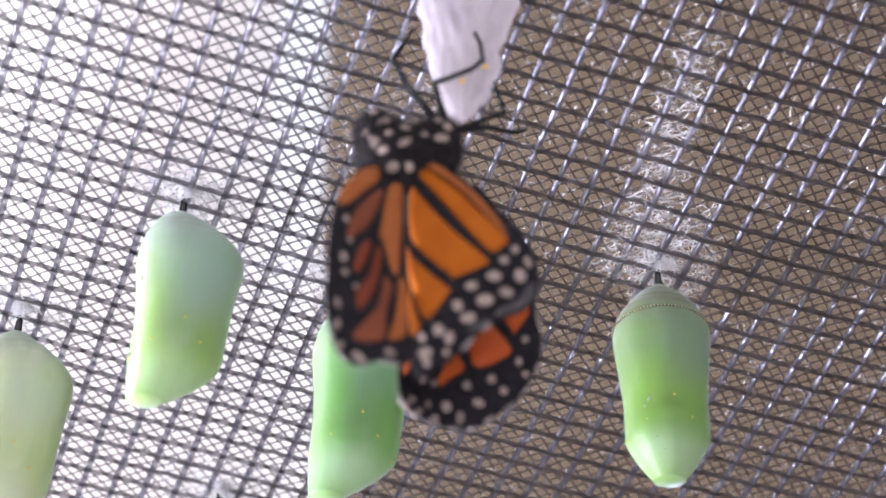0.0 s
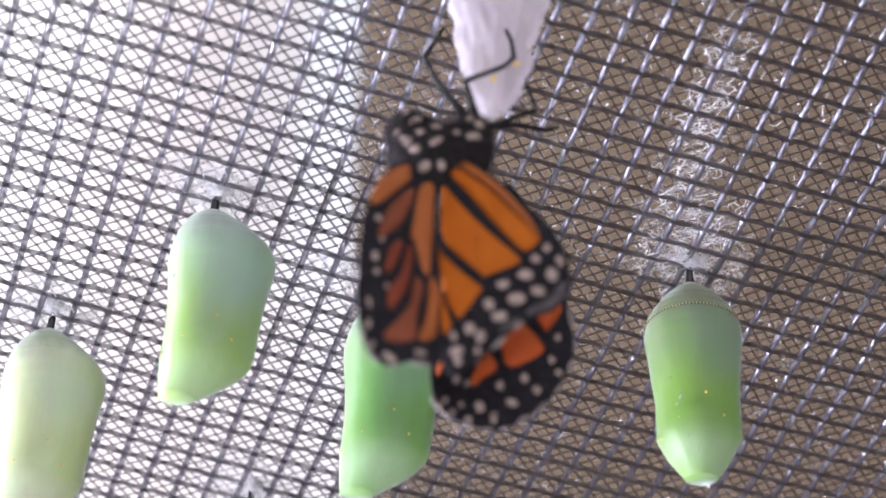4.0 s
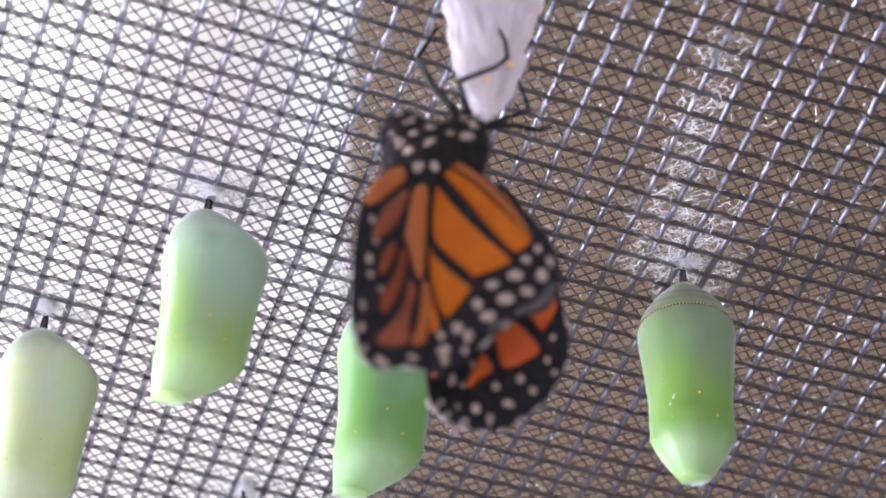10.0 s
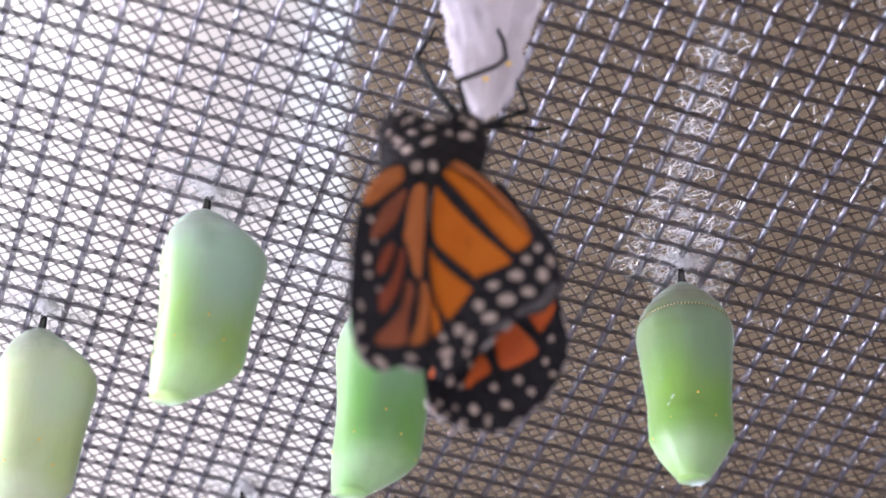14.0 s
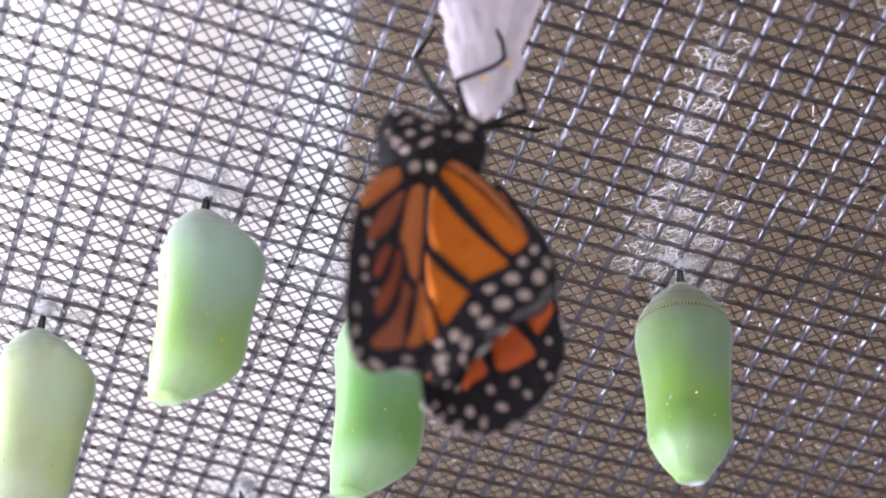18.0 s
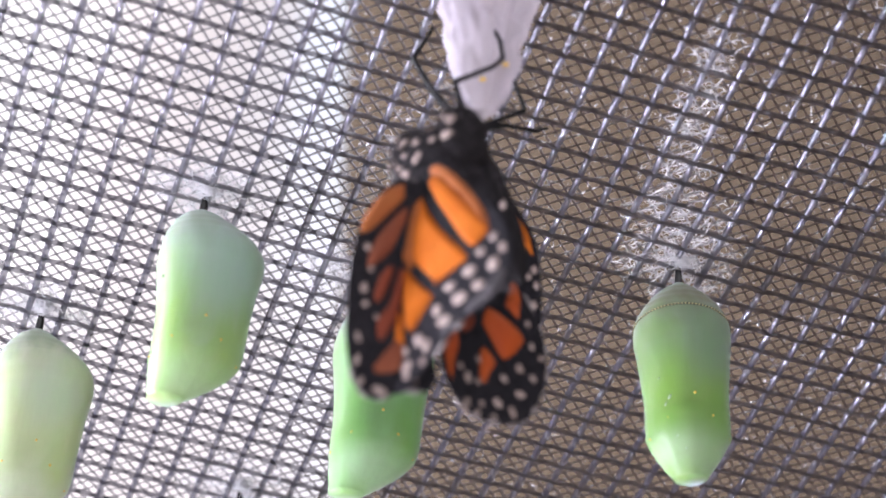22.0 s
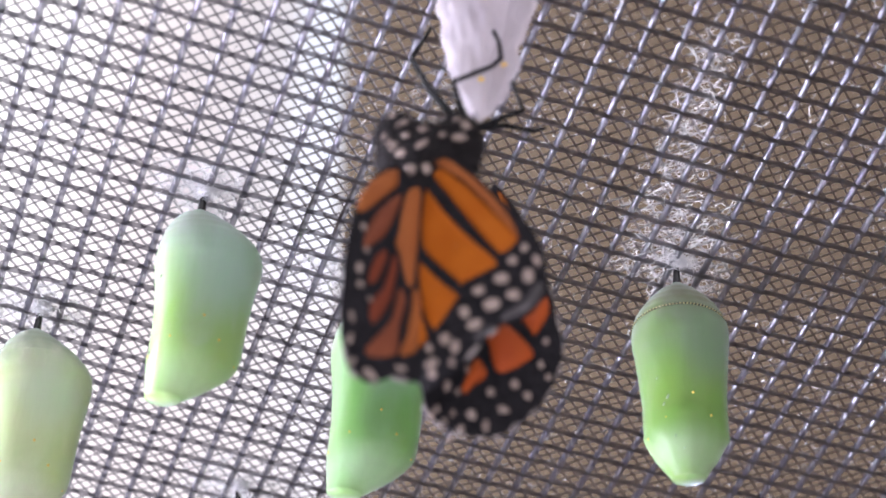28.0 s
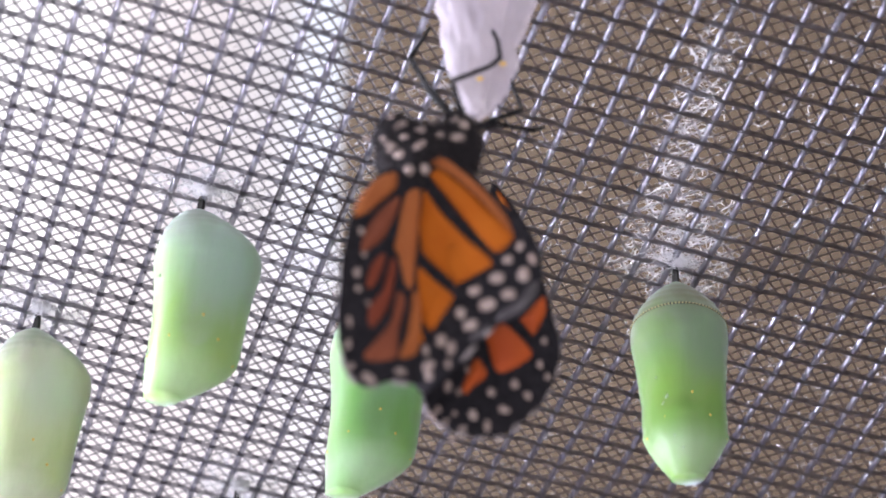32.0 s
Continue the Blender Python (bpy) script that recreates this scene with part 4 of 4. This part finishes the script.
# ---------------------------------------------------------------- what moves
def motions():
    """The butterfly sways, turns and half folds its wings."""
    hind = [
        (0, -0.00187, -0.00048, -0.00483, -4.7, -2.4, -2.0),
        (0.5, -0.00191, -0.00047, -0.00498, -5.6, -1.7, -4.4),
        (1, -0.00192, -0.00047, -0.00502, -6.1, -1.3, -5.1),
        (2, -0.00182, -0.00048, -0.00497, -5.8, -1.5, -4.5),
        (3, -0.00181, -0.00048, -0.00495, -5.6, -1.8, -3.2),
        (3.5, -0.00179, -0.00048, -0.00494, -5.2, -2.3, -2.2),
        (5.5, -0.00184, -0.00047, -0.00503, -4.8, -1.5, -2.9),
        (6, -0.00185, -0.00047, -0.00503, -4.8, -1.6, -3.8),
        (7, -0.00189, -0.00046, -0.00503, -5.6, -1.1, -6.3),
        (8, -0.00183, -0.00046, -0.00502, -6.3, -0.7, -4.5),
        (9, -0.00177, -0.00046, -0.00502, -7.3, -0.2, -1.9),
        (10, -0.00178, -0.00046, -0.00505, -5.9, -0.7, -3.9),
        (11, -0.00182, -0.00046, -0.00508, -5.7, -0.7, -5.2),
        (12, -0.00179, -0.00046, -0.00509, -6.5, -0.6, -4.7),
        (13, -0.00177, -0.00046, -0.00507, -5.3, -0.8, -5.6),
        (14, -0.00175, -0.00047, -0.00503, -4.5, -1.5, -4.4),
        (14.5, -0.00172, -0.00048, -0.00495, -3.9, -1.9, -1.8),
        (16.5, -0.00193, -0.00047, -0.00507, -2.5, -0.8, -6.2),
        (17, -0.00191, -0.00047, -0.00504, -2.0, -0.8, -6.2),
        (18, -0.00192, -0.00046, -0.00504, -1.4, -1.2, -6.6),
        (19, -0.00200, -0.00046, -0.00508, -0.3, -1.0, -10.2),
        (19.5, -0.00204, -0.00046, -0.00511, 0.0, -0.7, -11.7),
        (20, -0.00215, -0.00045, -0.00516, -0.3, -0.3, -14.3),
        (20.5, -0.00242, -0.00043, -0.00549, -2.2, 0.8, -24.1),
        (21, -0.00257, -0.00041, -0.00595, -4.6, 1.7, -33.8),
        (21.5, -0.00261, -0.00040, -0.00622, -5.8, 1.5, -39.4),
        (22, -0.00256, -0.00039, -0.00625, -5.8, 1.8, -40.7),
        (22.5, -0.00268, -0.00039, -0.00631, -6.3, 2.4, -41.4),
        (23, -0.00269, -0.00040, -0.00603, -4.8, 2.2, -36.7),
        (23.5, -0.00238, -0.00043, -0.00570, -2.6, 1.9, -28.7),
        (24, -0.00224, -0.00045, -0.00524, -0.3, 1.0, -20.1),
        (24.5, -0.00215, -0.00045, -0.00513, 0.1, 0.2, -15.5),
        (25, -0.00197, -0.00046, -0.00500, -0.2, -0.9, -9.7),
        (25.5, -0.00188, -0.00047, -0.00494, -0.1, -1.3, -8.0),
        (27.5, -0.00211, -0.00045, -0.00518, 0.4, -0.1, -15.0),
        (28, -0.00215, -0.00046, -0.00518, 0.2, 0.1, -14.9),
        (29, -0.00212, -0.00045, -0.00516, 0.1, 0.1, -15.6),
        (30, -0.00214, -0.00045, -0.00516, 0.5, 0.2, -15.2),
        (31, -0.00219, -0.00045, -0.00521, 0.4, 0.4, -16.5),
        (32, -0.00227, -0.00044, -0.00530, 1.0, 0.6, -19.0)]
    fold = [
        (0, -0.00221, -0.00049, -0.00463, -6.4, 0.8, 27.4),
        (0.5, -0.00217, -0.00049, -0.00477, -6.4, 0.6, 25.1),
        (1, -0.00217, -0.00048, -0.00482, -6.2, 0.6, 25.1),
        (2, -0.00216, -0.00049, -0.00482, -6.2, 0.7, 26.7),
        (3, -0.00217, -0.00049, -0.00479, -5.9, 0.8, 28.0),
        (3.5, -0.00218, -0.00048, -0.00478, -5.8, 0.9, 28.7),
        (5.5, -0.00214, -0.00049, -0.00484, -5.0, 0.8, 27.9),
        (6, -0.00217, -0.00048, -0.00487, -5.2, 0.8, 27.9),
        (7, -0.00221, -0.00047, -0.00490, -4.8, 0.9, 29.0),
        (8, -0.00216, -0.00047, -0.00488, -4.4, 0.9, 30.1),
        (9, -0.00213, -0.00047, -0.00490, -4.1, 1.0, 30.9),
        (10, -0.00214, -0.00047, -0.00497, -4.2, 0.9, 30.6),
        (11, -0.00205, -0.00045, -0.00498, -4.0, 0.8, 28.6),
        (12, -0.00204, -0.00045, -0.00497, -3.9, 0.7, 28.4),
        (13, -0.00206, -0.00046, -0.00496, -3.8, 0.6, 29.1),
        (14, -0.00215, -0.00047, -0.00493, -4.0, 0.7, 30.4),
        (14.5, -0.00221, -0.00048, -0.00485, -3.8, 0.9, 32.3),
        (16.5, -0.00219, -0.00046, -0.00490, -3.8, 0.7, 26.5),
        (17, -0.00218, -0.00046, -0.00493, -3.4, 0.8, 28.3),
        (18, -0.00218, -0.00046, -0.00496, -3.3, 0.6, 28.2),
        (19, -0.00215, -0.00045, -0.00502, -3.3, 0.4, 25.7),
        (19.5, -0.00212, -0.00046, -0.00506, -3.2, 0.4, 24.6),
        (20, -0.00214, -0.00045, -0.00509, -3.6, 0.5, 21.4),
        (20.5, -0.00208, -0.00043, -0.00542, -3.1, -0.2, 14.8),
        (21, -0.00182, -0.00040, -0.00597, -1.9, -0.2, 17.5),
        (21.5, -0.00151, -0.00037, -0.00611, -2.2, -0.8, 10.2),
        (22, -0.00142, -0.00037, -0.00612, -1.3, -0.9, 10.9),
        (22.5, -0.00145, -0.00037, -0.00607, -0.9, -0.8, 9.0),
        (23, -0.00174, -0.00039, -0.00588, -0.8, -0.9, 12.7),
        (23.5, -0.00189, -0.00042, -0.00565, -0.7, -0.2, 19.9),
        (24, -0.00208, -0.00046, -0.00517, -0.8, 0.1, 24.1),
        (24.5, -0.00211, -0.00046, -0.00512, -1.2, 0.2, 26.2),
        (25, -0.00212, -0.00047, -0.00498, -1.6, 0.6, 30.1),
        (25.5, -0.00212, -0.00047, -0.00494, -1.7, 0.8, 31.8),
        (27.5, -0.00211, -0.00046, -0.00513, -0.7, 0.0, 27.6),
        (28, -0.00214, -0.00046, -0.00518, -0.1, 0.0, 29.4),
        (29, -0.00210, -0.00045, -0.00518, -0.1, -0.1, 29.2),
        (30, -0.00210, -0.00045, -0.00516, -0.2, 0.0, 27.8),
        (31, -0.00205, -0.00044, -0.00523, -0.1, 0.0, 25.5),
        (32, -0.00206, -0.00043, -0.00533, 0.2, -0.4, 24.1)]
    fore = [
        (0, 0.00409, 0.00702, -0.01559, -3.2, 2.6, 9.1),
        (0.5, 0.00406, 0.00702, -0.01554, -3.2, 0.9, 9.5),
        (1, 0.00410, 0.00702, -0.01553, -3.2, 0.6, 9.0),
        (2, 0.00409, 0.00702, -0.01557, -2.9, 0.7, 9.7),
        (3, 0.00406, 0.00703, -0.01563, -2.7, 1.0, 8.8),
        (3.5, 0.00418, 0.00703, -0.01567, -2.4, 1.9, 8.2),
        (5.5, 0.00410, 0.00703, -0.01572, -2.1, 1.2, 10.0),
        (6, 0.00411, 0.00703, -0.01571, -2.2, 1.1, 8.6),
        (7, 0.00412, 0.00703, -0.01566, -2.4, 0.6, 7.6),
        (8, 0.00416, 0.00703, -0.01570, -2.1, 0.7, 8.4),
        (9, 0.00424, 0.00703, -0.01575, -2.3, 1.0, 7.8),
        (10, 0.00430, 0.00703, -0.01580, -2.1, 1.0, 7.8),
        (11, 0.00427, 0.00703, -0.01583, -2.3, 0.7, 8.1),
        (12, 0.00428, 0.00704, -0.01582, -2.3, 0.5, 8.9),
        (13, 0.00439, 0.00704, -0.01587, -2.1, 1.0, 8.5),
        (14, 0.00429, 0.00704, -0.01590, -1.9, 1.2, 7.9),
        (14.5, 0.00425, 0.00704, -0.01594, -1.5, 2.5, 7.2),
        (16.5, 0.00411, 0.00705, -0.01602, -1.4, 1.3, 7.8),
        (17, 0.00418, 0.00705, -0.01608, -1.5, 2.0, 8.0),
        (18, 0.00420, 0.00705, -0.01607, -1.1, 2.0, 7.9),
        (19, 0.00410, 0.00705, -0.01604, -1.2, 0.4, 9.5),
        (19.5, 0.00412, 0.00705, -0.01604, -1.2, 0.1, 10.3),
        (20, 0.00381, 0.00705, -0.01590, -0.6, -1.2, 11.0),
        (20.5, 0.00355, 0.00703, -0.01555, -0.6, -6.9, 16.2),
        (21, 0.00321, 0.00702, -0.01520, -2.8, -13.0, 25.4),
        (21.5, 0.00297, 0.00700, -0.01494, -5.1, -16.7, 32.1),
        (22, 0.00295, 0.00700, -0.01488, -5.8, -17.5, 33.9),
        (22.5, 0.00285, 0.00700, -0.01489, -5.8, -17.6, 35.8),
        (23, 0.00307, 0.00701, -0.01510, -3.8, -14.8, 30.5),
        (23.5, 0.00337, 0.00703, -0.01554, -1.9, -9.8, 23.8),
        (24, 0.00372, 0.00705, -0.01588, -1.0, -4.0, 15.1),
        (24.5, 0.00416, 0.00705, -0.01600, -0.8, -0.6, 9.0),
        (25, 0.00422, 0.00705, -0.01611, -0.7, 1.2, 8.0),
        (25.5, 0.00417, 0.00705, -0.01612, -0.6, 1.0, 7.2),
        (27.5, 0.00424, 0.00705, -0.01614, -0.3, -0.6, 9.4),
        (28, 0.00422, 0.00706, -0.01618, -0.3, -0.5, 9.6),
        (29, 0.00425, 0.00705, -0.01615, -0.5, -0.8, 8.8),
        (30, 0.00425, 0.00706, -0.01621, -0.3, -0.4, 8.9),
        (31, 0.00421, 0.00706, -0.01623, -0.1, -0.9, 9.9),
        (32, 0.00416, 0.00706, -0.01622, -0.1, -2.0, 12.0)]
    torso = [
        (0, -0.00015, -0.00008, 0.00015, -1.2, -0.8, 7.6),
        (0.5, -0.00013, -0.00006, 0.00007, -0.9, -0.8, 6.1),
        (1, -0.00011, -0.00006, 0.00006, -0.8, -0.8, 5.5),
        (2, -0.00007, -0.00006, 0.00009, -1.2, -1.0, 5.4),
        (3, -0.00008, -0.00007, 0.00007, -1.4, -1.0, 6.0),
        (3.5, -0.00010, -0.00007, 0.00007, -1.5, -1.2, 6.6),
        (5.5, -0.00011, -0.00006, 0.00005, -1.3, -1.4, 5.6),
        (6, -0.00012, -0.00006, 0.00005, -1.2, -1.2, 5.2),
        (7, -0.00013, -0.00005, 0.00005, -1.3, -0.9, 4.4),
        (8, -0.00005, -0.00005, 0.00005, -1.4, -0.7, 4.2),
        (9, -0.00001, -0.00005, 0.00005, -1.4, -0.8, 4.3),
        (10, -0.00001, -0.00005, 0.00004, -1.3, -1.0, 3.9),
        (11, -0.00001, -0.00004, 0.00005, -1.2, -0.9, 3.4),
        (12, 0.00002, -0.00004, 0.00005, -1.2, -0.9, 3.3),
        (13, 0.00003, -0.00004, 0.00005, -1.2, -0.9, 3.5),
        (14, -0.00001, -0.00005, 0.00007, -1.0, -0.8, 4.4),
        (14.5, -0.00002, -0.00006, 0.00010, -1.0, -0.4, 6.0),
        (16.5, -0.00005, -0.00004, 0.00002, -0.8, 0.1, 4.2),
        (17, -0.00004, -0.00004, 0.00001, -0.9, 0.1, 4.4),
        (18, -0.00002, -0.00004, 0.00001, -0.8, 0.1, 4.2),
        (19, -0.00003, -0.00003, 0.00001, -0.4, -0.1, 3.2),
        (19.5, -0.00002, -0.00003, 0.00000, -0.3, -0.3, 2.3),
        (20, -0.00007, -0.00001, -0.00006, -0.1, 0.2, 1.9),
        (20.5, -0.00019, 0.00004, -0.00000, 0.5, -1.8, -10.4),
        (21, -0.00026, 0.00009, 0.00009, 2.9, -4.1, -26.7),
        (21.5, -0.00027, 0.00011, 0.00019, 5.0, -5.0, -37.5),
        (22, -0.00034, 0.00012, 0.00026, 5.9, -5.7, -40.1),
        (22.5, -0.00041, 0.00013, 0.00026, 6.1, -5.4, -41.5),
        (23, -0.00028, 0.00011, 0.00018, 4.0, -3.8, -30.7),
        (23.5, -0.00011, 0.00006, 0.00015, 2.6, -2.8, -16.3),
        (24, -0.00003, 0.00001, 0.00012, 0.6, -0.5, -3.4),
        (24.5, -0.00001, -0.00001, 0.00006, 0.4, 0.0, 0.8),
        (25, 0.00007, -0.00003, 0.00007, -0.2, 0.3, 3.3),
        (25.5, 0.00010, -0.00004, 0.00008, -0.4, 0.4, 4.3),
        (27.5, 0.00002, -0.00000, 0.00003, -0.0, -0.1, 0.2),
        (28, -0.00001, -0.00000, 0.00003, 0.0, -0.1, -0.0),
        (29, 0.00000, -0.00000, 0.00003, -0.1, -0.2, -0.1),
        (30, 0.00001, -0.00000, 0.00002, -0.0, -0.1, 0.2),
        (31, -0.00001, 0.00001, 0.00001, 0.1, -0.1, -0.6),
        (32, -0.00003, 0.00002, -0.00003, 0.3, -0.4, -2.3)]
    for ob, rows in ((HIND, hind), (FOLD, fold), (FORE, fore), (TORSO, torso)):
        walk(ob, [(t, pose(*v)) for t, *v in rows])


motions()
